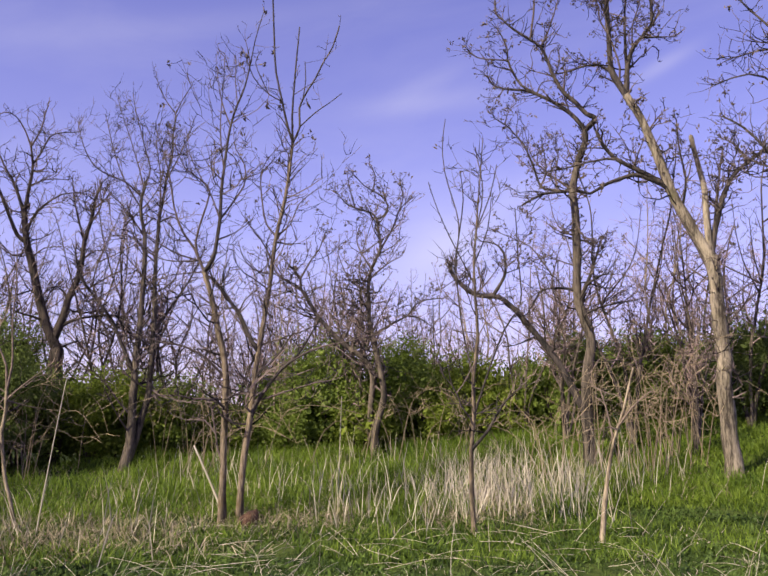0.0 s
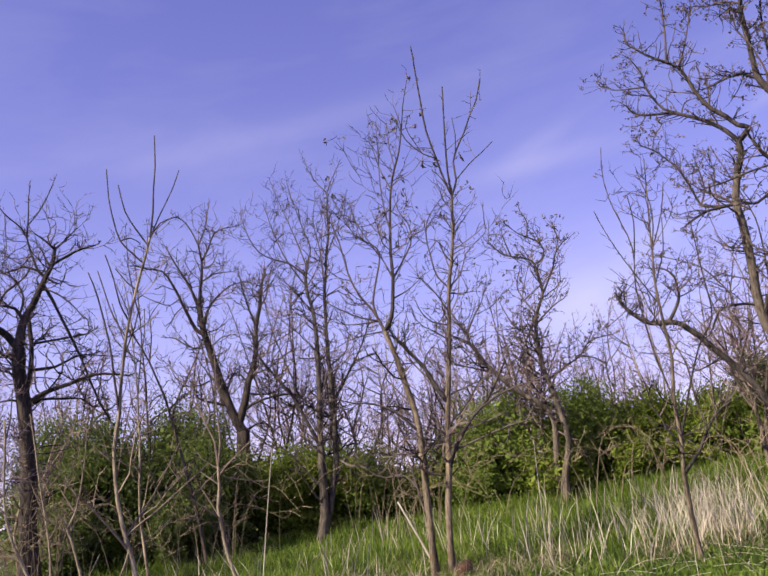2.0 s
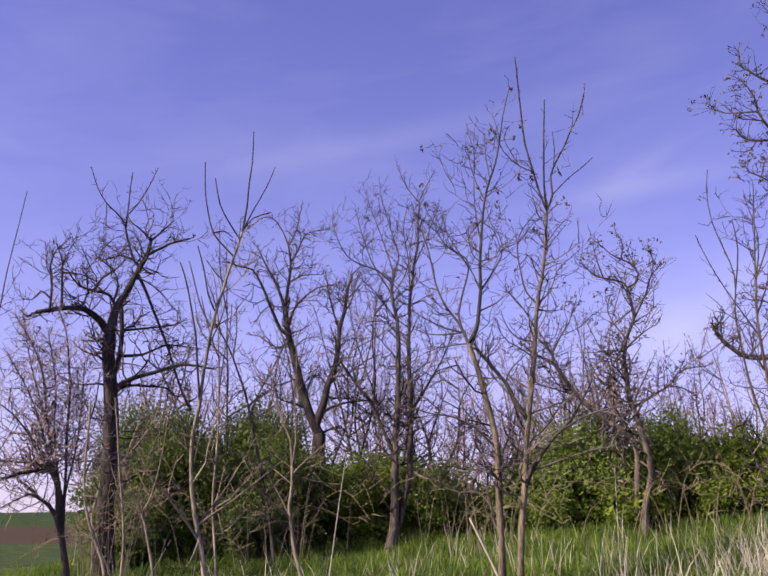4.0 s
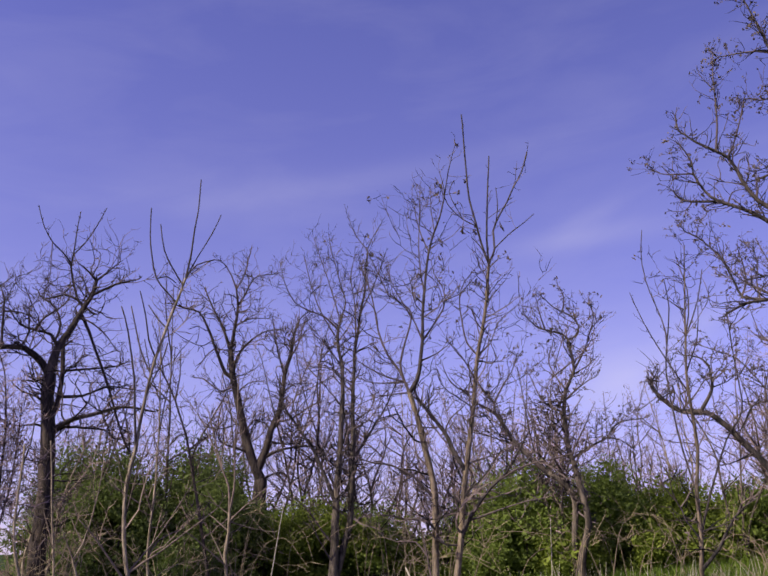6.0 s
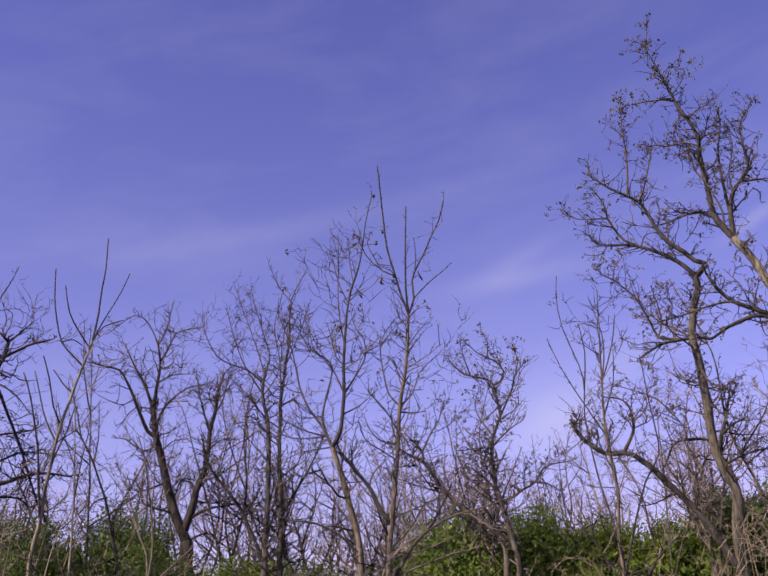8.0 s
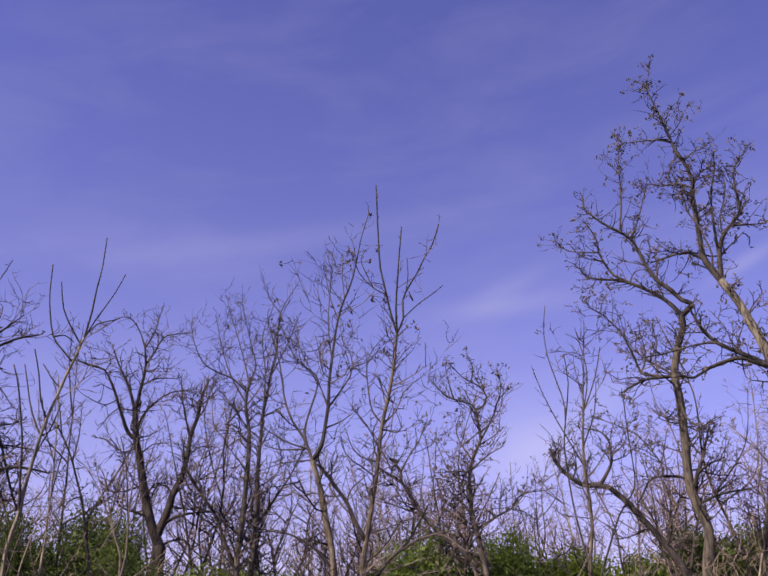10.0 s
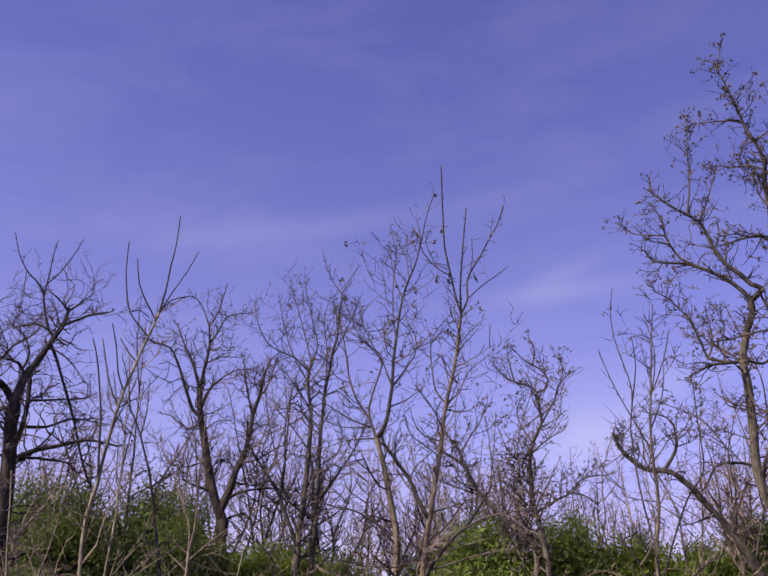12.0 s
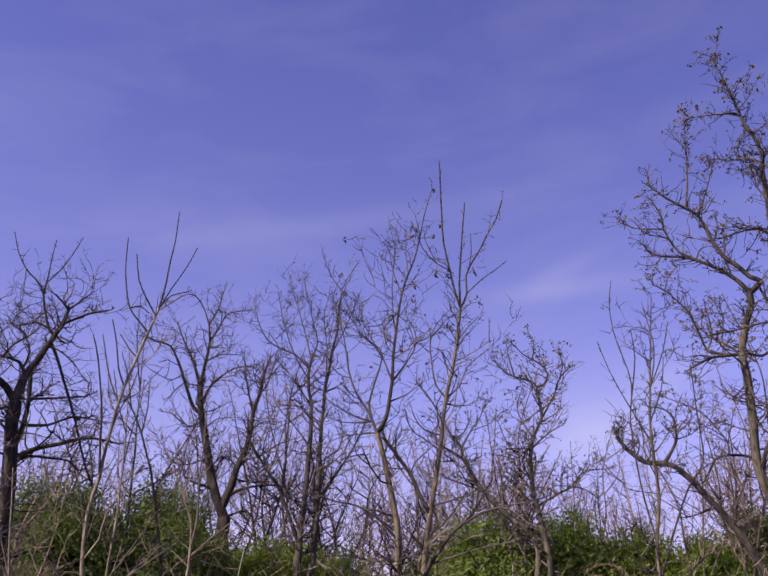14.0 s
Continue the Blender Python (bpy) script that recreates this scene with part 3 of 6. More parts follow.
tree = bare_tree(5.00, 19.20, -14.6, "crooked forked tree with grey mossy bark and a long leaning limb", bark_grey, 1.45, 1.8, 0.8)
bough(tree, "trunk", 0.140, 0.072, (-0.04, 0.00, -0.15), (-0.05, 0.00, 0.15), (-0.05, 0.00, 1.04), (-0.01, 0.00, 1.99), (0.10, 0.00, 2.75), (-0.15, 0.00, 3.49), (-0.15, 0.00, 4.12), (-0.14, 0.00, 4.88), (-0.15, 0.00, 5.66), (-0.20, 0.00, 6.13), (-0.12, 0.00, 6.52), (0.02, 0.00, 6.90), (0.13, 0.00, 7.24), (0.15, 0.00, 7.54))
bough(tree, "limb", 0.072, 0.018, (0.15, 0.00, 7.50), (0.30, -0.03, 7.62), (0.39, -0.06, 7.76), (0.19, -0.09, 7.86), (-0.03, -0.11, 8.14), (-0.26, -0.14, 8.37), (-0.43, -0.17, 8.65), (-0.55, -0.20, 8.92), (-0.66, -0.23, 9.25), (-0.78, -0.26, 9.57), (-1.03, -0.29, 9.75), (-1.39, -0.31, 10.05), (-1.64, -0.34, 10.30), (-1.79, -0.37, 10.46), (-1.82, -0.40, 10.80))
bough(tree, "limb", 0.064, 0.017, (0.15, 0.00, 7.52), (0.05, 0.05, 7.70), (-0.17, 0.10, 8.01), (-0.52, 0.15, 8.31), (-0.93, 0.20, 8.59), (-1.26, 0.25, 8.75), (-1.72, 0.30, 8.85), (-2.00, 0.35, 9.02), (-2.15, 0.40, 9.28))
bough(tree, "limb", 0.036, 0.012, (-0.93, 0.20, 8.62), (-1.29, 0.25, 8.89), (-1.51, 0.30, 9.29), (-1.62, 0.35, 9.60), (-1.62, 0.40, 9.90), (-1.78, 0.45, 10.30), (-1.91, 0.50, 10.57))
bough(tree, "limb", 0.022, 0.010, (-1.62, 0.40, 9.65), (-1.98, 0.43, 9.71), (-2.40, 0.47, 9.82), (-2.68, 0.50, 10.13))
bough(tree, "limb", 0.020, 0.009, (-0.97, 0.20, 8.67), (-0.82, 0.10, 8.85), (-0.59, 0.00, 8.82))
bough(tree, "limb", 0.018, 0.009, (-1.73, 0.40, 8.89), (-1.90, 0.35, 8.67), (-2.16, 0.30, 8.68))
bough(tree, "limb", 0.027, 0.010, (-0.77, -0.30, 9.57), (-0.61, -0.37, 9.83), (-0.41, -0.43, 10.34), (-0.27, -0.50, 10.80))
bough(tree, "limb", 0.028, 0.012, (-1.03, -0.30, 9.76), (-0.93, -0.33, 10.39), (-0.88, -0.35, 11.05), (-0.86, -0.38, 11.58), (-0.79, -0.40, 12.28))
bough(tree, "limb", 0.014, 0.008, (-0.90, -0.30, 11.29), (-1.03, -0.40, 11.51), (-1.14, -0.50, 11.71))
bough(tree, "limb", 0.045, 0.018, (-0.24, 0.00, 6.13), (-0.54, -0.07, 6.10), (-0.86, -0.15, 6.05), (-1.20, -0.22, 5.87), (-1.31, -0.30, 5.77))
bough(tree, "limb", 0.030, 0.012, (-0.23, 0.00, 6.20), (-0.54, 0.10, 6.47), (-0.80, 0.20, 6.64), (-0.97, 0.30, 6.68))
bough(tree, "limb", 0.036, 0.010, (-0.33, 0.00, 6.12), (-0.69, 0.04, 6.20), (-0.90, 0.09, 6.30), (-1.01, 0.13, 6.66), (-1.12, 0.18, 7.00), (-1.29, 0.22, 7.41), (-1.53, 0.27, 7.73), (-1.73, 0.31, 7.97), (-1.97, 0.36, 8.16), (-2.04, 0.40, 8.39))
bough(tree, "limb", 0.014, 0.008, (-1.73, 0.30, 7.97), (-1.63, 0.35, 8.29), (-1.47, 0.40, 8.49))
bough(tree, "limb", 0.026, 0.011, (-0.91, 0.20, 6.31), (-0.77, 0.10, 6.61), (-0.78, -0.00, 6.94), (-0.83, -0.10, 7.27))
bough(tree, "limb", 0.024, 0.010, (-0.57, 0.10, 6.16), (-0.58, 0.20, 6.60), (-0.50, 0.30, 7.04), (-0.53, 0.40, 7.39))
bough(tree, "limb", 0.026, 0.010, (-0.13, 0.00, 5.66), (-0.04, -0.10, 5.11), (0.18, -0.20, 4.89), (0.40, -0.30, 4.73))
bough(tree, "limb", 0.020, 0.009, (-0.29, 0.00, 4.46), (-0.60, 0.10, 4.58), (-0.80, 0.20, 4.69))
bough(tree, "limb", 0.055, 0.018, (-0.17, 0.00, 3.60), (0.01, -0.07, 3.98), (0.16, -0.15, 4.26), (0.27, -0.22, 4.55), (0.38, -0.30, 4.86))
bough(tree, "limb", 0.034, 0.013, (-0.00, -0.10, 3.93), (0.27, -0.30, 4.06), (0.53, -0.50, 4.09))
bough(tree, "limb", 0.036, 0.014, (-0.05, 0.00, 3.29), (0.29, 0.07, 3.45), (0.70, 0.13, 3.53), (0.99, 0.20, 3.57))
bough(tree, "limb", 0.036, 0.014, (-0.21, 0.00, 3.65), (-0.43, -0.10, 3.75), (-0.72, -0.20, 3.79), (-0.97, -0.30, 3.73), (-1.14, -0.40, 3.44), (-1.24, -0.50, 3.25))
bough(tree, "limb", 0.022, 0.009, (-0.73, -0.30, 3.80), (-0.71, -0.28, 4.09), (-0.91, -0.26, 4.44), (-1.16, -0.24, 4.81), (-1.55, -0.22, 5.04), (-2.05, -0.20, 5.29))
bough(tree, "limb", 0.015, 0.008, (-0.70, -0.30, 4.12), (-0.59, -0.40, 4.42), (-0.50, -0.50, 4.73))
bough(tree, "limb", 0.092, 0.040, (-0.08, 0.00, 1.04), (-0.34, -0.05, 1.57), (-0.63, -0.10, 2.19), (-1.30, -0.15, 3.08), (-1.50, -0.20, 3.36), (-1.81, -0.25, 3.65), (-2.05, -0.30, 3.72), (-2.41, -0.35, 3.76), (-2.74, -0.40, 4.01), (-2.93, -0.45, 4.28), (-2.95, -0.50, 4.42))
bough(tree, "limb", 0.044, 0.014, (-2.01, -0.40, 3.71), (-1.81, -0.43, 3.99), (-1.69, -0.47, 4.24), (-1.70, -0.50, 4.45), (-1.72, -0.53, 4.66), (-1.90, -0.57, 4.85), (-2.15, -0.60, 4.92))
bough(tree, "limb", 0.022, 0.010, (-1.70, -0.50, 4.37), (-1.50, -0.45, 4.49), (-1.37, -0.40, 4.66))
bough(tree, "limb", 0.022, 0.009, (-2.35, -0.40, 3.78), (-2.08, -0.30, 4.10), (-1.83, -0.20, 4.47))
finish(tree)

tree = bare_tree(-1.73, 15.35, 6.4, "tall slender young tree with thin bare upright shoots", bark_olive, 0.85, 0.15)
bough(tree, "trunk", 0.066, 0.024, (-0.22, 0.00, -0.15), (-0.20, 0.00, 0.42), (-0.16, 0.00, 1.13), (-0.08, 0.00, 1.77), (-0.02, 0.00, 2.34), (0.10, 0.00, 3.18), (0.17, 0.00, 3.87), (0.22, 0.00, 4.31), (0.28, 0.00, 4.77), (0.35, 0.00, 5.23), (0.43, 0.00, 5.61), (0.49, 0.00, 5.99), (0.55, 0.00, 6.38), (0.58, 0.00, 6.78))
bough(tree, "shoot", 0.024, 0.013, (0.58, 0.00, 6.73), (0.47, -0.02, 7.05), (0.37, -0.05, 7.52), (0.24, -0.07, 8.08), (0.20, -0.10, 8.71), (0.17, -0.12, 9.24), (0.13, -0.15, 9.92))
bough(tree, "shoot", 0.022, 0.013, (0.59, 0.00, 6.78), (0.56, 0.04, 7.30), (0.60, 0.07, 7.94), (0.62, 0.11, 8.49), (0.66, 0.15, 9.12))
bough(tree, "shoot", 0.022, 0.013, (0.60, 0.00, 6.68), (0.72, 0.04, 7.02), (0.70, 0.07, 7.42), (0.83, 0.11, 7.77), (0.99, 0.14, 8.09), (1.14, 0.18, 8.45), (1.30, 0.21, 8.77), (1.43, 0.25, 9.24))
bough(tree, "shoot", 0.013, 0.008, (0.73, 0.10, 7.10), (0.99, 0.03, 7.37), (1.22, -0.03, 7.54), (1.46, -0.10, 7.73))
bough(tree, "shoot", 0.011, 0.008, (0.77, 0.10, 7.71), (0.81, 0.15, 8.08), (0.78, 0.20, 8.45))
bough(tree, "shoot", 0.013, 0.008, (0.39, 0.00, 7.43), (0.13, -0.05, 7.59), (-0.16, -0.10, 7.93), (-0.32, -0.15, 8.37), (-0.40, -0.20, 8.52))
bough(tree, "shoot", 0.010, 0.008, (0.11, 0.00, 7.58), (-0.02, 0.07, 7.94), (-0.15, 0.13, 8.33), (-0.05, 0.20, 8.63))
bough(tree, "shoot", 0.013, 0.008, (0.54, 0.00, 6.86), (0.42, 0.05, 7.15), (0.26, 0.10, 7.37))
bough(tree, "limb", 0.020, 0.006, (0.35, 0.00, 4.97), (0.17, 0.03, 5.20), (0.08, 0.07, 5.57), (0.02, 0.10, 5.99), (0.06, 0.13, 6.32), (0.19, 0.17, 6.58), (0.40, 0.20, 6.85))
bough(tree, "limb", 0.017, 0.006, (0.26, 0.00, 4.60), (0.11, -0.10, 4.85), (-0.06, -0.20, 5.05), (-0.24, -0.30, 5.22))
bough(tree, "limb", 0.018, 0.006, (0.23, 0.00, 4.27), (-0.06, -0.10, 4.35), (-0.24, -0.20, 4.54), (-0.34, -0.30, 4.81))
bough(tree, "limb", 0.016, 0.006, (0.26, 0.00, 4.66), (0.45, 0.07, 4.34), (0.53, 0.15, 4.13), (0.63, 0.22, 4.37), (0.77, 0.30, 4.67))
bough(tree, "limb", 0.014, 0.005, (0.33, 0.00, 5.02), (0.57, 0.05, 5.25), (0.71, 0.10, 5.64), (0.99, 0.15, 5.91), (1.13, 0.20, 6.05))
bough(tree, "limb", 0.013, 0.005, (0.46, 0.00, 5.51), (0.61, -0.10, 5.63), (0.79, -0.20, 5.70))
bough(tree, "limb", 0.012, 0.005, (0.52, 0.00, 6.04), (0.74, 0.10, 6.32), (0.90, 0.20, 6.54))
bough(tree, "limb", 0.045, 0.030, (0.04, 0.00, 3.01), (-0.20, 0.03, 3.39), (-0.32, 0.05, 3.64), (-0.56, 0.08, 3.95), (-0.80, 0.10, 4.23))
bough(tree, "limb", 0.017, 0.006, (-0.32, 0.05, 3.58), (-0.22, -0.03, 3.81), (-0.03, -0.12, 3.97), (0.14, -0.20, 4.16))
bough(tree, "limb", 0.046, 0.012, (-0.06, 0.00, 1.89), (0.06, -0.08, 2.13), (0.19, -0.17, 2.32), (0.46, -0.25, 2.63), (0.72, -0.33, 2.86), (0.94, -0.42, 3.17), (1.12, -0.50, 3.48))
bough(tree, "limb", 0.026, 0.008, (-0.00, 0.00, 2.05), (0.26, -0.12, 2.12), (0.59, -0.25, 2.23), (1.00, -0.38, 2.35), (1.31, -0.50, 2.40))
bough(tree, "limb", 0.024, 0.010, (0.64, -0.20, 2.79), (0.93, -0.30, 2.94), (1.25, -0.40, 3.03), (1.61, -0.50, 3.08), (2.00, -0.60, 3.17))
bough(tree, "limb", 0.030, 0.012, (-0.11, 0.00, 1.89), (-0.14, 0.10, 2.19), (-0.40, 0.20, 2.16), (-0.78, 0.30, 2.18))
bough(tree, "limb", 0.020, 0.007, (-0.10, 0.00, 2.34), (-0.25, -0.10, 2.47), (-0.36, -0.20, 2.67), (-0.39, -0.30, 2.91))
bough(tree, "limb", 0.016, 0.006, (0.28, -0.20, 3.54), (0.19, -0.27, 3.74), (0.40, -0.33, 3.86), (0.55, -0.40, 3.94))
hang(tree, (0.32, 0.00, 7.46), (0.37, 0.00, 7.53), (0.08, 0.00, 7.50), (0.89, 0.00, 7.01), (0.95, 0.00, 6.93), (0.99, 0.00, 6.87), (0.84, 0.00, 7.60), (0.29, 0.00, 7.48))
finish(tree)

tree = bare_tree(-2.03, 15.35, 7.5, "slender young tree forking into thin bare branches", bark_olive, 0.75, 0.5)
bough(tree, "trunk", 0.072, 0.046, (-0.20, 0.00, -0.15), (-0.21, 0.00, 0.38), (-0.22, 0.00, 0.74), (-0.22, 0.00, 1.30), (-0.20, 0.00, 1.95), (-0.22, 0.00, 2.45), (-0.31, 0.00, 3.03), (-0.43, 0.00, 3.58), (-0.55, 0.00, 4.02), (-0.65, 0.00, 4.33))
bough(tree, "limb", 0.044, 0.007, (-0.65, 0.00, 4.34), (-0.51, -0.02, 4.57), (-0.43, -0.03, 4.92), (-0.40, -0.05, 5.29), (-0.39, -0.07, 5.76), (-0.37, -0.08, 6.23), (-0.31, -0.10, 6.63), (-0.26, -0.12, 7.02), (-0.15, -0.13, 7.43), (-0.03, -0.15, 7.73), (0.06, -0.17, 8.15), (0.14, -0.18, 8.68), (0.30, -0.20, 9.24))
bough(tree, "limb", 0.022, 0.007, (-0.40, 0.00, 5.23), (-0.23, 0.06, 5.51), (-0.01, 0.12, 5.92), (0.04, 0.18, 6.12), (0.31, 0.24, 6.27), (0.55, 0.30, 6.57))
bough(tree, "limb", 0.014, 0.006, (0.04, 0.20, 6.11), (-0.01, 0.23, 6.40), (-0.17, 0.27, 6.71), (-0.22, 0.30, 6.98))
bough(tree, "limb", 0.030, 0.007, (-0.65, 0.00, 4.34), (-0.82, 0.03, 4.74), (-1.05, 0.07, 5.06), (-1.23, 0.10, 5.54), (-1.35, 0.13, 6.18), (-1.50, 0.17, 6.68), (-1.62, 0.20, 7.00))
bough(tree, "limb", 0.024, 0.007, (-0.76, 0.00, 4.59), (-0.84, -0.04, 4.90), (-0.72, -0.09, 5.31), (-0.60, -0.13, 5.78), (-0.75, -0.17, 5.98), (-1.03, -0.21, 6.17), (-1.20, -0.26, 6.54), (-1.34, -0.30, 6.82))
bough(tree, "limb", 0.018, 0.006, (-0.42, 0.00, 5.25), (-0.54, 0.06, 5.60), (-0.63, 0.12, 5.82), (-0.84, 0.18, 6.21), (-1.01, 0.24, 6.60), (-1.06, 0.30, 6.93))
bough(tree, "limb", 0.016, 0.006, (-0.26, -0.10, 7.01), (-0.40, -0.03, 7.38), (-0.49, 0.03, 7.80), (-0.54, 0.10, 8.17))
bough(tree, "limb", 0.016, 0.006, (-0.40, -0.10, 6.23), (-0.46, 0.00, 6.76), (-0.45, 0.10, 7.46), (-0.42, 0.20, 8.47))
bough(tree, "limb", 0.012, 0.006, (-0.01, -0.10, 7.86), (0.05, -0.20, 8.24), (-0.02, -0.30, 8.59))
bough(tree, "limb", 0.011, 0.006, (-0.12, -0.10, 7.49), (-0.19, 0.00, 7.90), (-0.22, 0.10, 8.26))
bough(tree, "limb", 0.020, 0.006, (-0.76, 0.00, 4.46), (-1.07, -0.07, 4.56), (-1.34, -0.15, 4.71), (-1.62, -0.22, 4.90), (-1.82, -0.30, 5.08))
bough(tree, "limb", 0.017, 0.006, (-0.80, 0.00, 4.42), (-1.17, 0.10, 4.47), (-1.45, 0.20, 4.57), (-1.77, 0.30, 4.77))
bough(tree, "limb", 0.016, 0.006, (-0.83, 0.00, 4.37), (-1.25, -0.10, 4.26), (-1.54, -0.20, 4.08))
bough(tree, "limb", 0.018, 0.006, (-0.42, 0.00, 4.97), (-0.12, 0.10, 5.10), (0.15, 0.20, 5.33))
bough(tree, "limb", 0.014, 0.005, (-0.38, 0.00, 5.97), (-0.63, 0.10, 6.29), (-0.79, 0.20, 6.62))
bough(tree, "limb", 0.030, 0.010, (-0.28, 0.00, 2.47), (-0.45, -0.08, 2.66), (-0.65, -0.16, 2.84), (-0.98, -0.24, 3.00), (-1.31, -0.32, 3.04), (-1.60, -0.40, 3.13))
bough(tree, "limb", 0.030, 0.008, (-0.24, 0.00, 2.07), (-0.43, -0.12, 2.15), (-0.76, -0.25, 2.13), (-0.97, -0.38, 2.15), (-1.25, -0.50, 2.13))
bough(tree, "limb", 0.024, 0.010, (-0.24, 0.00, 0.90), (-0.33, 0.05, 1.14), (-0.37, 0.10, 1.46), (-0.42, 0.15, 1.76), (-0.45, 0.20, 1.92))
bough(tree, "limb", 0.018, 0.007, (-0.39, 0.20, 1.47), (-0.59, 0.27, 1.72), (-0.89, 0.33, 1.73), (-1.15, 0.40, 1.83))
hang(tree, (0.02, -0.10, 7.24), (-0.02, -0.10, 7.28), (0.04, -0.10, 7.62), (-0.45, -0.10, 6.62), (-0.47, -0.10, 6.57), (-1.31, -0.10, 5.24), (-1.26, -0.10, 5.29), (0.07, -0.10, 6.24))
finish(tree)

tree = bare_tree(-5.68, 21.32, 14.9, "twin-stemmed grey tree with upright twiggy crown", bark_grey, 1.25, 0.06)
bough(tree, "trunk", 0.135, 0.032, (-0.06, 0.00, -0.15), (-0.04, 0.00, 0.00), (0.05, 0.01, 0.57), (0.12, 0.02, 1.27), (0.09, 0.03, 1.86), (0.18, 0.04, 3.44), (0.21, 0.05, 4.30), (0.21, 0.06, 5.06), (0.20, 0.07, 5.71), (0.10, 0.08, 6.23), (0.09, 0.09, 6.77), (0.16, 0.10, 7.22))
bough(tree, "trunk", 0.110, 0.018, (-0.03, 0.10, -0.15), (0.00, 0.10, 0.02), (0.16, 0.10, 0.57), (0.34, 0.10, 1.27), (0.46, 0.10, 1.92), (0.52, 0.10, 3.59), (0.49, 0.10, 4.71), (0.51, 0.10, 5.48), (0.52, 0.10, 6.13), (0.59, 0.10, 6.67), (0.64, 0.10, 7.22), (0.76, 0.10, 7.79), (0.81, 0.10, 8.50), (0.82, 0.10, 9.08))
bough(tree, "limb", 0.028, 0.009, (0.09, 0.00, 6.68), (-0.28, -0.08, 7.03), (-0.69, -0.16, 7.18), (-1.09, -0.24, 7.40), (-1.36, -0.32, 7.87), (-1.50, -0.40, 8.35))
bough(tree, "limb", 0.024, 0.009, (0.12, 0.00, 6.55), (-0.19, 0.10, 7.00), (-0.50, 0.20, 7.59), (-0.76, 0.30, 8.38), (-0.90, 0.40, 8.91))
bough(tree, "limb", 0.024, 0.008, (0.16, 0.00, 7.16), (0.24, -0.05, 7.49), (0.05, -0.10, 8.20), (-0.15, -0.15, 8.90), (-0.25, -0.20, 9.38))
bough(tree, "limb", 0.020, 0.008, (0.09, 0.00, 7.02), (-0.18, 0.10, 8.00), (-0.44, 0.20, 8.80), (-0.63, 0.30, 9.40))
bough(tree, "limb", 0.026, 0.008, (0.56, 0.10, 6.54), (0.51, -0.03, 7.52), (0.38, -0.17, 8.20), (0.49, -0.30, 8.78))
bough(tree, "limb", 0.018, 0.007, (0.82, 0.10, 9.05), (0.59, 0.17, 9.38), (0.40, 0.23, 9.76), (0.30, 0.30, 10.13))
bough(tree, "limb", 0.016, 0.007, (0.80, 0.10, 9.08), (0.98, -0.05, 9.44), (1.17, -0.20, 9.72))
bough(tree, "limb", 0.020, 0.008, (0.52, 0.10, 6.11), (0.88, 0.20, 6.32), (1.23, 0.30, 6.07), (1.51, 0.40, 5.90))
bough(tree, "limb", 0.022, 0.008, (0.64, 0.10, 7.15), (0.91, -0.07, 7.74), (1.11, -0.23, 8.26), (1.24, -0.40, 8.63))
bough(tree, "limb", 0.022, 0.008, (0.16, 0.00, 5.69), (-0.15, -0.10, 6.17), (-0.44, -0.20, 6.52), (-0.72, -0.30, 6.80))
bough(tree, "limb", 0.045, 0.012, (0.53, 0.10, 3.35), (0.78, 0.18, 3.74), (1.01, 0.26, 4.14), (1.31, 0.34, 4.67), (1.54, 0.42, 5.19), (1.72, 0.50, 5.65))
bough(tree, "limb", 0.060, 0.022, (0.19, 0.00, 2.37), (0.03, -0.04, 2.65), (-0.18, -0.09, 3.05), (-0.45, -0.13, 3.62), (-0.75, -0.17, 3.99), (-1.02, -0.21, 4.33), (-1.27, -0.26, 4.72), (-1.39, -0.30, 5.26))
bough(tree, "limb", 0.026, 0.009, (-0.75, -0.20, 3.98), (-0.94, -0.27, 4.43), (-0.86, -0.33, 4.91), (-0.71, -0.40, 5.29))
bough(tree, "limb", 0.022, 0.009, (0.51, 0.00, 4.31), (0.97, 0.13, 4.68), (1.08, 0.27, 5.16), (0.93, 0.40, 5.70))
bough(tree, "limb", 0.022, 0.009, (0.22, 0.00, 5.31), (-0.05, 0.13, 5.64), (-0.38, 0.27, 5.78), (-0.76, 0.40, 5.75))
bough(tree, "limb", 0.030, 0.010, (0.08, 0.00, 1.39), (-0.23, -0.10, 1.68), (-0.46, -0.20, 1.98), (-0.82, -0.30, 2.33), (-1.17, -0.40, 2.36))
bough(tree, "limb", 0.026, 0.009, (0.48, 0.10, 1.74), (0.76, 0.17, 1.97), (1.02, 0.23, 2.34), (1.17, 0.30, 2.83))
bough(tree, "limb", 0.022, 0.009, (0.02, 0.00, 0.80), (-0.18, -0.17, 1.15), (-0.35, -0.33, 1.50), (-0.52, -0.50, 1.84))
finish(tree)

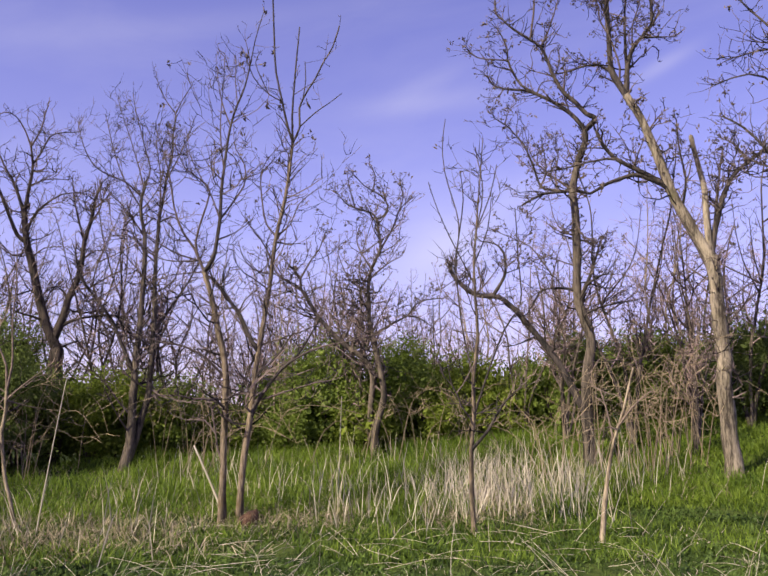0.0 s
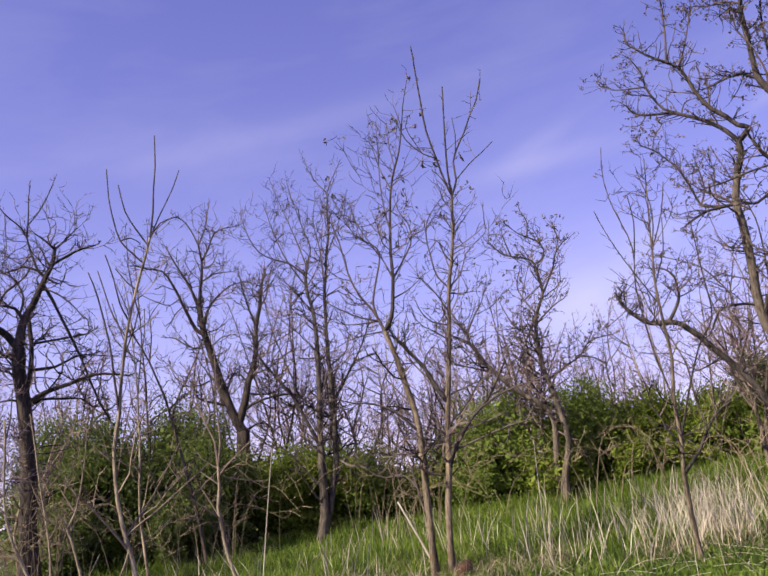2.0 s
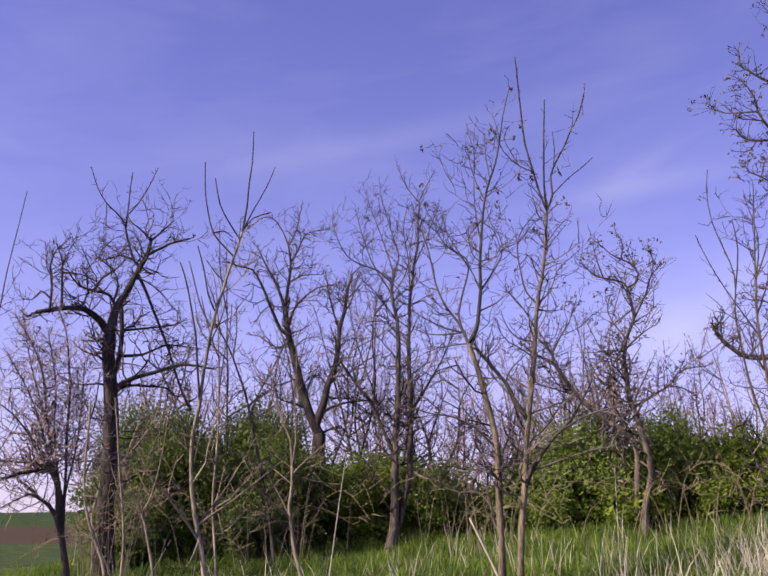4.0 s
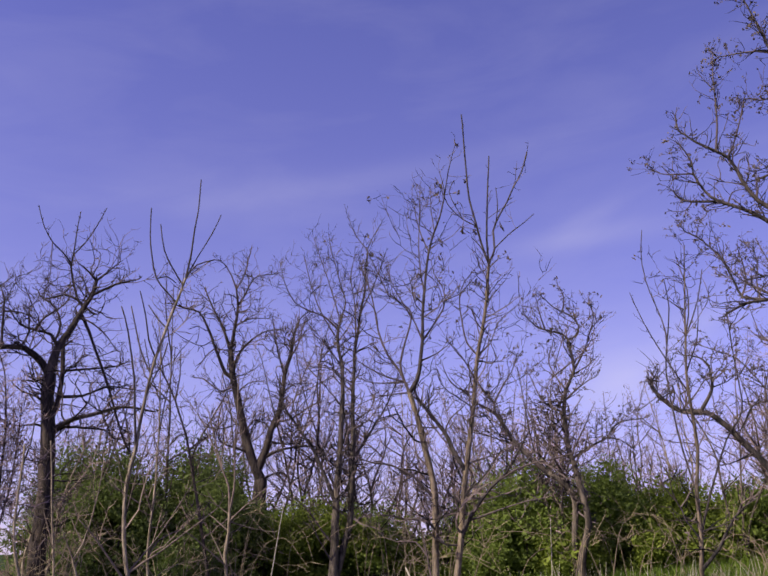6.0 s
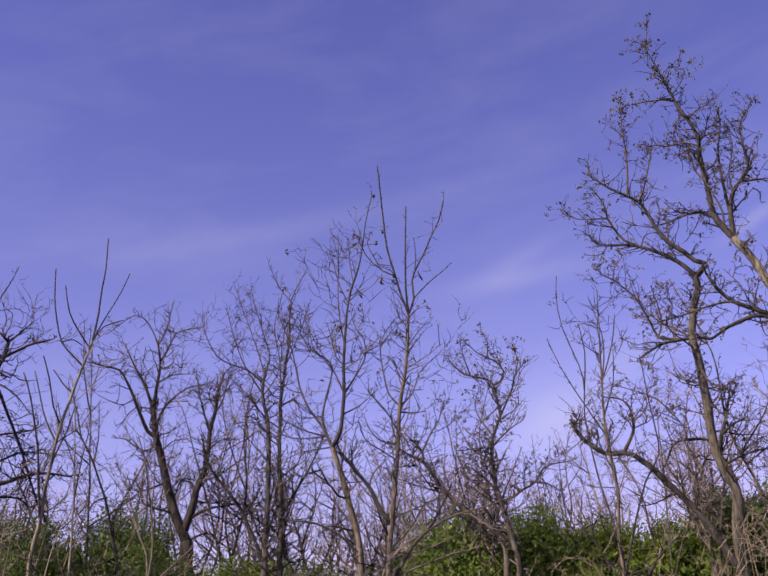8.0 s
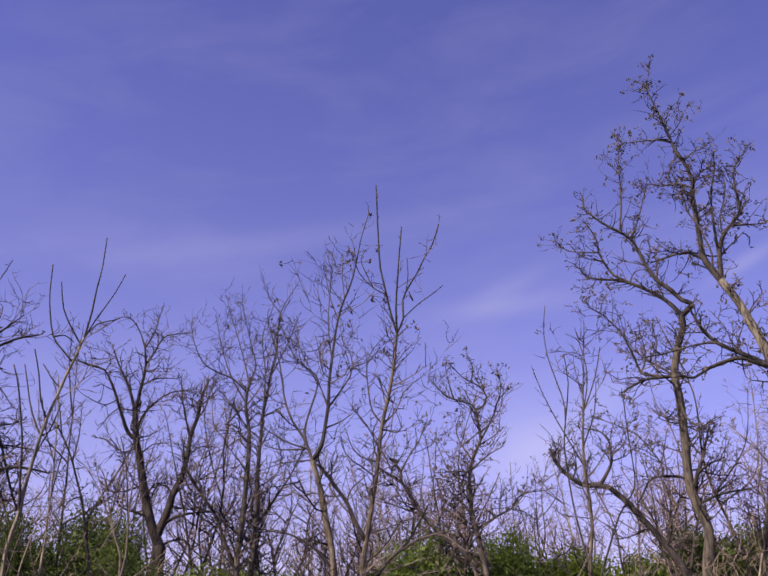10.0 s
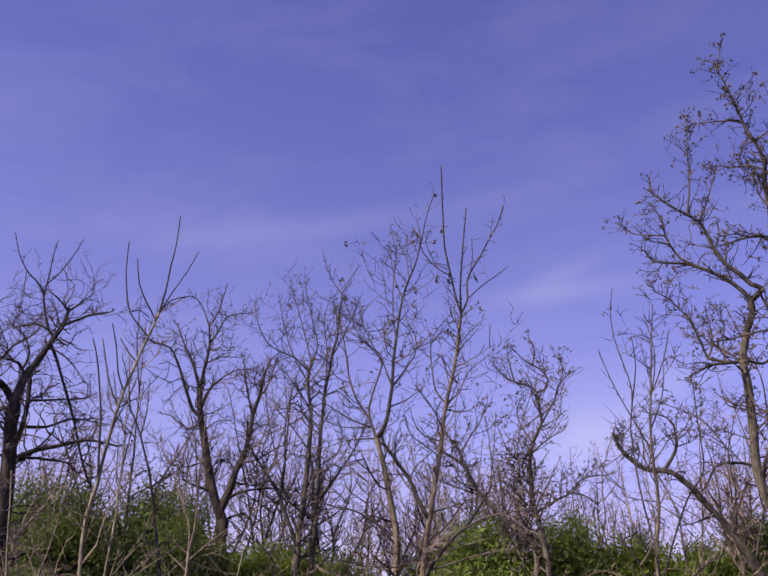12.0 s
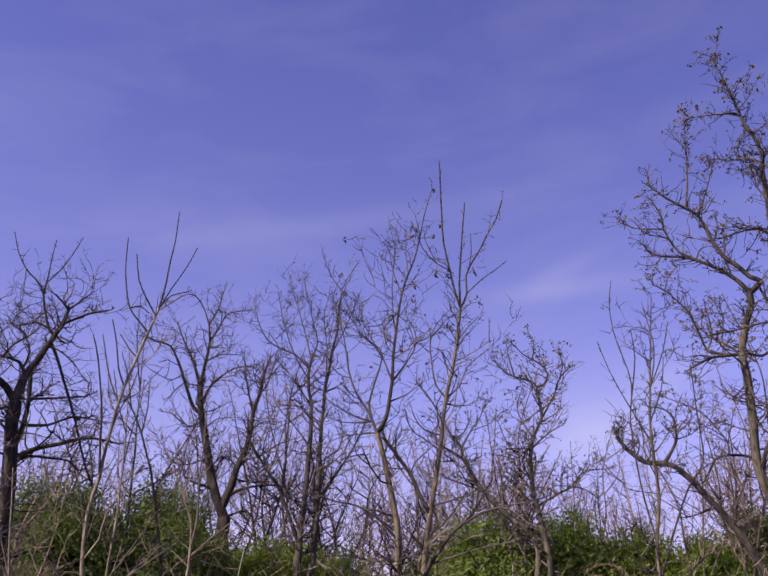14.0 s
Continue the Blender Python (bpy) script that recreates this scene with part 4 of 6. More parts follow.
tree = bare_tree(0.54, 21.72, -1.4, "leaning crooked tree with dark curving branches", bark_grey, 1.4, 1.8)
bough(tree, "trunk", 0.100, 0.032, (-0.23, 0.00, -0.15), (-0.24, 0.00, 0.49), (-0.06, 0.00, 1.15), (-0.04, 0.00, 1.71), (-0.35, 0.00, 3.09), (-0.41, 0.00, 3.56), (-0.44, 0.00, 4.05), (-0.33, 0.00, 4.60), (-0.11, 0.00, 5.08), (-0.16, 0.00, 5.51), (-0.22, 0.00, 5.90))
bough(tree, "limb", 0.032, 0.011, (-0.22, 0.00, 5.90), (-0.34, 0.05, 6.07), (-0.78, 0.10, 6.22), (-1.03, 0.15, 6.37), (-1.29, 0.20, 6.72))
bough(tree, "limb", 0.032, 0.011, (-0.21, 0.00, 5.90), (-0.01, -0.03, 5.98), (0.09, -0.07, 6.23), (-0.07, -0.10, 6.47), (-0.31, -0.13, 6.61), (-0.56, -0.17, 6.76), (-0.76, -0.20, 6.99))
bough(tree, "limb", 0.030, 0.011, (-0.11, 0.00, 5.08), (0.08, 0.07, 5.43), (0.27, 0.15, 5.83), (0.37, 0.22, 6.18), (0.60, 0.30, 6.46))
bough(tree, "trunk", 0.085, 0.070, (-0.12, 0.30, -0.15), (-0.34, 0.26, 0.38), (-0.35, 0.22, 1.17), (-0.32, 0.18, 1.91), (-0.54, 0.14, 2.33), (-0.92, 0.10, 2.58))
bough(tree, "limb", 0.070, 0.030, (-1.14, 0.10, 2.45), (-1.61, 0.08, 2.97), (-1.91, 0.07, 3.44), (-2.10, 0.05, 3.90), (-2.18, 0.03, 4.09), (-2.15, 0.02, 4.33), (-2.29, -0.00, 4.59))
bough(tree, "limb", 0.030, 0.010, (-2.16, 0.00, 4.28), (-1.92, 0.10, 4.78), (-1.68, 0.20, 5.18), (-1.56, 0.30, 5.62))
bough(tree, "limb", 0.030, 0.010, (-2.18, 0.00, 4.03), (-2.58, -0.15, 4.31), (-2.75, -0.30, 4.42))
bough(tree, "limb", 0.028, 0.010, (-1.73, 0.00, 3.19), (-2.10, 0.10, 3.38), (-2.61, 0.20, 3.63), (-2.69, 0.30, 3.84))
bough(tree, "limb", 0.030, 0.010, (-1.31, 0.10, 2.68), (-1.01, 0.17, 3.11), (-0.83, 0.23, 3.66), (-0.94, 0.30, 4.10))
bough(tree, "limb", 0.036, 0.013, (-0.30, 0.20, 3.00), (0.25, 0.26, 3.32), (0.58, 0.32, 3.47), (0.77, 0.38, 3.74), (1.05, 0.44, 3.87), (1.47, 0.50, 3.91))
bough(tree, "limb", 0.026, 0.010, (0.59, 0.40, 3.48), (0.91, 0.50, 3.40), (1.25, 0.60, 3.14))
bough(tree, "limb", 0.030, 0.010, (-0.42, 0.00, 4.05), (-0.81, 0.13, 4.25), (-1.06, 0.27, 4.65), (-1.25, 0.40, 5.13))
bough(tree, "limb", 0.028, 0.010, (-0.39, 0.00, 4.29), (-0.07, -0.13, 4.57), (0.17, -0.27, 4.73), (0.41, -0.40, 4.82))
bough(tree, "limb", 0.026, 0.010, (-0.34, 0.10, 4.62), (-0.62, 0.20, 5.08), (-0.74, 0.30, 5.49), (-0.61, 0.40, 5.90))
bough(tree, "limb", 0.022, 0.009, (-0.78, 0.00, 6.19), (-0.89, -0.15, 6.61), (-0.94, -0.30, 6.96))
bough(tree, "limb", 0.022, 0.009, (-0.32, 0.00, 6.65), (-0.25, -0.15, 7.00), (-0.37, -0.30, 7.28))
bough(tree, "limb", 0.022, 0.009, (0.34, 0.10, 6.08), (0.48, 0.20, 6.56), (0.37, 0.30, 7.00))
hang(tree, (-0.59, -0.10, 4.21), (-0.61, -0.10, 4.09), (-0.57, -0.10, 4.03))
finish(tree)

tree = bare_tree(1.93, 14.15, -7.8, "thin multi-stemmed sapling among dry stalks", bark_olive, 0.9, 0.1)
bough(tree, "trunk", 0.046, 0.008, (-0.00, -0.00, -0.12), (-0.03, -0.00, 0.67), (-0.03, 0.00, 1.28), (0.04, -0.00, 1.81), (0.02, -0.00, 2.44), (0.11, 0.00, 3.07), (0.08, -0.00, 3.63), (0.07, 0.00, 4.28), (0.12, 0.00, 4.86), (0.18, 0.00, 5.61), (0.26, 0.00, 6.44))
bough(tree, "shoot", 0.017, 0.007, (0.00, 0.00, 2.36), (-0.13, 0.06, 3.00), (-0.20, 0.13, 3.66), (-0.24, 0.19, 4.33), (-0.19, 0.26, 5.02), (-0.42, 0.36, 6.00), (-0.45, 0.41, 6.55), (-0.41, 0.45, 6.98))
bough(tree, "shoot", 0.019, 0.008, (0.04, 0.00, 1.72), (0.30, -0.08, 2.51), (0.55, -0.15, 3.13), (0.75, -0.19, 3.43), (0.83, -0.22, 3.74), (0.79, -0.29, 4.37), (0.75, -0.37, 5.12))
bough(tree, "shoot", 0.013, 0.007, (0.07, -0.00, 4.08), (-0.23, 0.12, 4.65), (-0.52, 0.25, 5.28), (-0.69, 0.36, 5.82))
bough(tree, "shoot", 0.013, 0.007, (0.12, -0.00, 4.82), (0.36, -0.13, 5.40), (0.47, -0.24, 5.90))
bough(tree, "shoot", 0.013, 0.007, (0.08, -0.00, 4.24), (0.30, 0.20, 4.90), (0.37, 0.36, 5.49))
bough(tree, "shoot", 0.013, 0.007, (-0.16, -0.00, 4.94), (-0.08, -0.16, 5.41), (-0.12, -0.29, 5.79))
bough(tree, "shoot", 0.013, 0.007, (0.12, 0.00, 4.78), (0.23, 0.20, 5.50), (0.12, 0.46, 6.45))
bough(tree, "limb", 0.032, 0.013, (0.01, -0.00, 1.34), (0.28, -0.08, 1.64), (0.52, -0.18, 2.04), (0.80, -0.25, 2.28))
finish(tree)

tree = bare_tree(3.71, 13.34, -15.5, "thin tan leaning sapling with a forked top", bark_tan, 0.3, 0)
bough(tree, "trunk", 0.046, 0.015, (-0.00, -0.00, -0.12), (0.13, -0.00, 0.92), (0.23, -0.00, 1.45), (0.39, 0.00, 1.92), (0.57, -0.00, 2.54))
bough(tree, "limb", 0.023, 0.009, (0.33, -0.00, 1.76), (0.53, -0.06, 1.98), (0.73, -0.11, 2.14))
bough(tree, "limb", 0.020, 0.008, (0.24, -0.00, 1.52), (0.17, 0.08, 1.92), (0.08, 0.14, 2.22))
finish(tree)

tree = bare_tree(8.02, 15.47, -27.4, "grey tree at the edge with dark crooked branches", bark_grey, 1.3, 1.0)
bough(tree, "trunk", 0.126, 0.058, (-0.00, 0.00, -0.12), (0.05, 0.00, 2.14), (0.10, 0.00, 3.71), (0.28, 0.00, 5.31), (0.46, 0.00, 6.85), (0.45, -0.00, 8.67))
bough(tree, "limb", 0.053, 0.015, (0.26, 0.00, 5.04), (-0.15, -0.00, 6.03), (-0.43, 0.00, 6.48), (-0.76, 0.00, 6.95), (-1.11, 0.00, 7.24))
bough(tree, "limb", 0.029, 0.012, (-0.22, -0.00, 6.17), (-0.59, 0.04, 6.28), (-0.88, 0.08, 6.52))
bough(tree, "limb", 0.039, 0.012, (0.44, 0.00, 6.67), (-0.11, -0.11, 7.63), (-0.60, -0.17, 7.95), (-1.19, -0.24, 7.82))
bough(tree, "limb", 0.039, 0.012, (0.47, 0.00, 7.80), (-0.13, 0.12, 8.85), (-0.61, 0.19, 9.51), (-0.94, 0.26, 10.14))
bough(tree, "limb", 0.029, 0.012, (0.02, -0.00, 8.47), (-0.41, 0.04, 8.49), (-0.94, 0.10, 8.42))
finish(tree)

tree = bare_tree(-8.30, 23.14, 19.7, "old dark tree forking low into crooked limbs", bark_dark, 1.5, 0.06, 1.0)
bough(tree, "trunk", 0.230, 0.190, (0.07, 0.00, -0.15), (0.08, 0.00, 0.46), (0.11, 0.00, 1.62), (0.08, 0.00, 2.55), (0.06, 0.00, 3.02))
bough(tree, "limb", 0.140, 0.085, (-0.02, 0.00, 3.14), (-0.31, 0.02, 3.85), (-0.54, 0.04, 4.65), (-0.73, 0.06, 5.47), (-0.84, 0.08, 6.10), (-0.94, 0.10, 6.67))
bough(tree, "limb", 0.060, 0.020, (-0.83, 0.10, 5.89), (-1.07, 0.05, 6.06), (-1.35, -0.00, 6.68), (-1.66, -0.05, 7.37), (-1.91, -0.10, 7.77), (-2.30, -0.15, 7.85), (-2.68, -0.20, 7.96))
bough(tree, "limb", 0.055, 0.018, (-0.94, 0.10, 6.67), (-1.21, 0.20, 7.41), (-1.55, 0.30, 8.05), (-1.76, 0.40, 8.52))
bough(tree, "limb", 0.066, 0.026, (-0.94, 0.10, 6.67), (-0.86, 0.07, 7.45), (-0.82, 0.03, 8.07), (-0.87, -0.00, 8.54))
bough(tree, "limb", 0.024, 0.010, (-0.87, 0.00, 8.54), (-1.03, -0.02, 8.95), (-1.30, -0.04, 9.33), (-1.60, -0.06, 9.42), (-1.98, -0.08, 9.13), (-2.23, -0.10, 8.91))
bough(tree, "limb", 0.032, 0.012, (-0.81, 0.10, 8.06), (-0.61, 0.00, 8.39), (-0.42, -0.10, 8.83), (-0.17, -0.20, 8.95), (0.25, -0.30, 8.99))
bough(tree, "limb", 0.028, 0.012, (-0.84, 0.10, 8.52), (-0.65, 0.17, 9.06), (-0.59, 0.23, 9.56), (-0.52, 0.30, 9.91))
bough(tree, "limb", 0.045, 0.014, (-0.82, 0.10, 6.15), (-0.69, -0.02, 6.56), (-0.43, -0.15, 6.90), (0.00, -0.28, 7.21), (0.52, -0.40, 7.28))
bough(tree, "limb", 0.030, 0.012, (-0.80, 0.10, 5.61), (-1.16, 0.23, 5.50), (-1.65, 0.37, 5.88), (-1.94, 0.50, 5.96))
bough(tree, "limb", 0.038, 0.014, (-0.31, 0.00, 3.85), (-0.65, -0.07, 3.94), (-0.88, -0.15, 3.97), (-1.11, -0.22, 4.09), (-1.10, -0.30, 4.28))
bough(tree, "limb", 0.028, 0.011, (-0.49, 0.00, 4.44), (-0.21, 0.20, 4.77), (0.14, 0.40, 4.76))
bough(tree, "limb", 0.120, 0.030, (0.03, 0.00, 3.14), (0.23, -0.01, 3.75), (0.35, -0.03, 4.29), (0.53, -0.04, 4.85), (0.61, -0.05, 5.41), (0.64, -0.06, 5.98), (0.78, -0.08, 6.53), (0.87, -0.09, 7.23), (0.96, -0.10, 7.57))
bough(tree, "limb", 0.035, 0.012, (0.64, -0.10, 5.97), (0.44, 0.03, 6.63), (0.30, 0.17, 7.29), (0.22, 0.30, 7.83))
bough(tree, "limb", 0.030, 0.012, (0.79, -0.10, 6.48), (0.97, -0.25, 6.82), (1.13, -0.40, 7.50))
bough(tree, "limb", 0.050, 0.015, (0.10, 0.00, 3.41), (0.40, -0.10, 3.68), (0.89, -0.20, 3.86), (1.55, -0.30, 3.93), (1.93, -0.40, 3.78))
bough(tree, "limb", 0.036, 0.012, (0.15, 0.00, 3.06), (0.49, 0.13, 3.25), (0.79, 0.27, 3.25), (1.09, 0.40, 2.95))
bough(tree, "limb", 0.032, 0.012, (0.41, -0.10, 4.08), (0.82, 0.15, 4.05), (1.26, 0.40, 4.22))
bough(tree, "limb", 0.034, 0.012, (0.35, -0.10, 4.39), (0.14, 0.07, 4.67), (-0.13, 0.23, 4.64), (-0.23, 0.40, 4.34))
bough(tree, "limb", 0.030, 0.012, (0.55, -0.10, 4.63), (0.94, -0.23, 4.71), (1.32, -0.37, 5.01), (1.73, -0.50, 5.20))
bough(tree, "limb", 0.028, 0.011, (0.62, -0.10, 5.54), (0.93, 0.10, 5.82), (1.29, 0.30, 5.85))
bough(tree, "limb", 0.026, 0.011, (-0.72, 0.10, 5.40), (-0.38, -0.20, 5.69), (0.02, -0.50, 5.71))
bough(tree, "limb", 0.028, 0.011, (-0.85, 0.10, 7.41), (-0.46, 0.30, 7.73), (0.11, 0.50, 7.85))
finish(tree)

tree = bare_tree(-11.29, 17.82, 32.3, "old dark tree with thick crooked limbs and upright shoots", bark_dark, 1.5, 0.06, 1.0)
bough(tree, "trunk", 0.220, 0.150, (-0.00, 0.00, -0.15), (-0.03, 0.00, 0.57), (-0.07, 0.00, 1.19), (-0.05, 0.00, 2.14), (-0.08, 0.00, 3.23), (-0.14, 0.00, 4.01), (-0.24, 0.00, 4.81), (-0.32, 0.00, 5.51))
bough(tree, "limb", 0.092, 0.050, (-0.33, 0.00, 5.45), (-0.56, -0.08, 5.79), (-0.80, -0.16, 5.97), (-0.98, -0.24, 6.04), (-1.38, -0.32, 5.99), (-1.87, -0.40, 5.85))
bough(tree, "limb", 0.115, 0.045, (-0.31, 0.00, 5.45), (-0.22, 0.03, 5.99), (-0.15, 0.06, 6.24), (0.00, 0.09, 6.56), (0.15, 0.11, 6.94), (0.31, 0.14, 7.27), (0.47, 0.17, 7.60), (0.50, 0.20, 8.00))
bough(tree, "limb", 0.075, 0.045, (-0.10, 0.00, 4.30), (0.00, 0.10, 5.05), (0.01, 0.20, 5.68), (-0.06, 0.30, 6.24))
bough(tree, "limb", 0.036, 0.012, (0.50, 0.20, 7.96), (0.31, 0.10, 8.14), (0.03, 0.00, 8.34))
bough(tree, "limb", 0.032, 0.012, (0.51, 0.20, 7.97), (0.75, 0.30, 8.27), (1.02, 0.40, 8.64))
bough(tree, "limb", 0.045, 0.016, (0.33, 0.20, 7.31), (0.16, 0.20, 7.46), (0.04, 0.20, 7.75), (-0.09, 0.20, 8.14), (-0.14, 0.20, 8.39))
bough(tree, "shoot", 0.022, 0.010, (-0.13, 0.20, 8.33), (-0.10, 0.20, 8.91), (-0.08, 0.20, 9.30), (-0.06, 0.20, 9.75))
bough(tree, "shoot", 0.022, 0.010, (-0.14, 0.20, 8.39), (-0.35, 0.18, 8.62), (-0.62, 0.15, 8.84), (-0.85, 0.12, 9.20), (-1.03, 0.10, 9.72))
bough(tree, "shoot", 0.019, 0.010, (-0.04, 0.20, 8.59), (0.17, 0.23, 8.95), (0.37, 0.27, 9.44), (0.55, 0.30, 9.99))
bough(tree, "limb", 0.014, 0.007, (-0.62, 0.10, 8.80), (-0.59, 0.07, 8.31), (-0.57, 0.03, 7.86), (-0.67, -0.00, 7.41))
bough(tree, "limb", 0.040, 0.020, (0.45, 0.20, 7.55), (0.79, 0.13, 7.79), (1.08, 0.07, 7.96), (1.42, -0.00, 8.07))
bough(tree, "limb", 0.034, 0.014, (0.18, 0.20, 7.44), (-0.17, 0.30, 7.57), (-0.62, 0.40, 7.43), (-0.81, 0.50, 7.68))
bough(tree, "limb", 0.040, 0.022, (0.34, 0.20, 7.14), (0.56, 0.27, 6.70), (0.72, 0.33, 6.29), (0.96, 0.40, 5.77), (1.23, 0.47, 5.06), (1.49, 0.53, 4.36), (1.73, 0.60, 3.90))
bough(tree, "limb", 0.048, 0.014, (-0.23, 0.00, 6.16), (-0.40, -0.07, 6.46), (-0.73, -0.15, 6.51), (-1.05, -0.22, 6.59), (-1.32, -0.30, 6.91))
bough(tree, "limb", 0.032, 0.012, (-0.67, -0.10, 6.55), (-0.53, -0.20, 6.83), (-0.20, -0.30, 7.10), (-0.06, -0.40, 7.33))
bough(tree, "limb", 0.032, 0.012, (-0.37, 0.00, 6.21), (-0.24, 0.10, 6.71), (-0.36, 0.20, 7.14), (-0.56, 0.30, 7.38))
bough(tree, "limb", 0.036, 0.012, (-1.68, -0.30, 6.01), (-1.67, -0.28, 6.54), (-1.73, -0.25, 7.02), (-1.64, -0.23, 7.39), (-1.48, -0.20, 7.59))
bough(tree, "limb", 0.036, 0.012, (-1.28, -0.30, 6.03), (-1.37, -0.37, 6.54), (-1.45, -0.43, 7.10), (-1.61, -0.50, 7.45))
bough(tree, "limb", 0.026, 0.010, (-1.40, -0.40, 6.88), (-1.02, -0.30, 6.87), (-0.66, -0.20, 6.72))
bough(tree, "limb", 0.026, 0.010, (-1.68, -0.30, 6.07), (-1.87, -0.40, 6.27), (-2.00, -0.50, 6.09), (-2.15, -0.60, 6.08))
bough(tree, "limb", 0.030, 0.010, (-0.90, -0.30, 5.99), (-0.80, -0.20, 6.44), (-0.89, -0.10, 6.88), (-0.78, 0.00, 7.28))
bough(tree, "limb", 0.085, 0.020, (-0.10, 0.00, 3.99), (0.01, -0.06, 4.24), (0.18, -0.11, 4.40), (0.44, -0.17, 4.51), (0.78, -0.23, 4.62), (1.19, -0.29, 4.78), (1.57, -0.34, 4.83), (2.08, -0.40, 4.75))
bough(tree, "limb", 0.040, 0.016, (-0.02, 0.00, 4.13), (0.23, 0.07, 4.34), (0.67, 0.15, 4.36), (1.07, 0.22, 4.36), (1.33, 0.30, 4.18))
bough(tree, "limb", 0.040, 0.014, (0.00, 0.10, 5.01), (0.52, 0.18, 5.10), (0.86, 0.25, 5.31), (1.15, 0.33, 5.42), (1.64, 0.40, 5.40))
bough(tree, "limb", 0.034, 0.012, (0.01, 0.20, 5.66), (0.61, 0.33, 5.80), (1.16, 0.47, 5.94), (1.43, 0.60, 6.11))
bough(tree, "limb", 0.036, 0.012, (-0.39, 0.00, 4.78), (-0.57, -0.13, 4.95), (-0.84, -0.27, 5.03), (-1.03, -0.40, 5.19))
bough(tree, "limb", 0.032, 0.012, (-0.35, 0.00, 4.15), (-0.53, -0.10, 4.27), (-0.79, -0.20, 4.25), (-0.97, -0.30, 4.29))
bough(tree, "limb", 0.030, 0.010, (0.11, 0.20, 6.90), (0.37, 0.13, 6.90), (0.78, 0.07, 6.66), (1.09, -0.00, 6.29))
bough(tree, "limb", 0.028, 0.010, (0.36, 0.20, 7.29), (0.66, 0.30, 7.15), (0.78, 0.40, 7.57))
bough(tree, "limb", 0.030, 0.010, (-0.23, 0.00, 5.04), (-0.49, 0.20, 5.42), (-0.69, 0.40, 5.81))
finish(tree)

tree = bare_tree(-10.94, 15.65, 35.0, "low dark tree with drooping crooked branches", bark_dark, 2.7, 0.06)
tree["twig"] = twig_mauve
bough(tree, "trunk", 0.075, 0.055, (0.23, 0.00, -0.15), (0.14, 0.00, 0.60), (0.08, 0.00, 0.87), (-0.03, 0.00, 1.24), (-0.13, 0.00, 1.48))
bough(tree, "limb", 0.050, 0.016, (-0.11, 0.00, 1.43), (-0.26, -0.05, 1.67), (-0.45, -0.10, 1.81), (-0.62, -0.15, 1.98), (-0.87, -0.20, 2.18))
bough(tree, "limb", 0.055, 0.030, (-0.07, 0.00, 1.34), (-0.14, -0.05, 1.99), (-0.23, -0.10, 2.32), (-0.57, -0.15, 2.35), (-0.83, -0.20, 2.31), (-1.25, -0.25, 2.16), (-1.72, -0.30, 2.09))
bough(tree, "limb", 0.036, 0.012, (-0.23, -0.10, 2.32), (-0.45, -0.02, 2.47), (-0.77, 0.05, 2.53), (-1.27, 0.13, 2.58), (-1.73, 0.20, 2.73))
bough(tree, "limb", 0.030, 0.012, (-0.45, 0.00, 1.81), (-0.62, -0.10, 1.90), (-0.92, -0.20, 1.77), (-1.20, -0.30, 1.61))
bough(tree, "limb", 0.042, 0.010, (0.03, 0.00, 1.06), (-0.07, 0.03, 1.90), (-0.21, 0.05, 2.38), (-0.34, 0.08, 2.87), (-0.47, 0.10, 3.36), (-0.56, 0.12, 3.96), (-0.71, 0.15, 4.57), (-1.04, 0.18, 5.17), (-1.28, 0.20, 5.53))
bough(tree, "limb", 0.040, 0.010, (0.05, 0.00, 1.15), (-0.00, 0.08, 2.19), (-0.05, 0.16, 3.17), (-0.10, 0.24, 4.19), (-0.26, 0.32, 5.25), (-0.52, 0.40, 5.89))
bough(tree, "limb", 0.030, 0.010, (-0.03, 0.00, 1.62), (-0.37, -0.07, 2.66), (-0.72, -0.15, 3.62), (-1.03, -0.22, 4.19), (-1.34, -0.30, 4.66))
bough(tree, "limb", 0.028, 0.010, (-0.17, 0.00, 2.19), (-0.56, -0.10, 2.85), (-0.96, -0.20, 3.32), (-1.29, -0.30, 3.59), (-1.70, -0.40, 3.75))
bough(tree, "limb", 0.026, 0.010, (0.03, 0.00, 1.80), (0.14, 0.13, 2.78), (0.17, 0.27, 3.69), (0.16, 0.40, 4.65))
bough(tree, "limb", 0.024, 0.010, (-0.10, 0.00, 2.00), (-0.47, 0.10, 3.36), (-0.89, 0.20, 4.57), (-1.18, 0.30, 5.72))
bough(tree, "limb", 0.024, 0.010, (-0.07, 0.00, 1.90), (-0.31, -0.10, 3.14), (-0.37, -0.20, 4.11), (-0.60, -0.30, 5.10))
finish(tree)

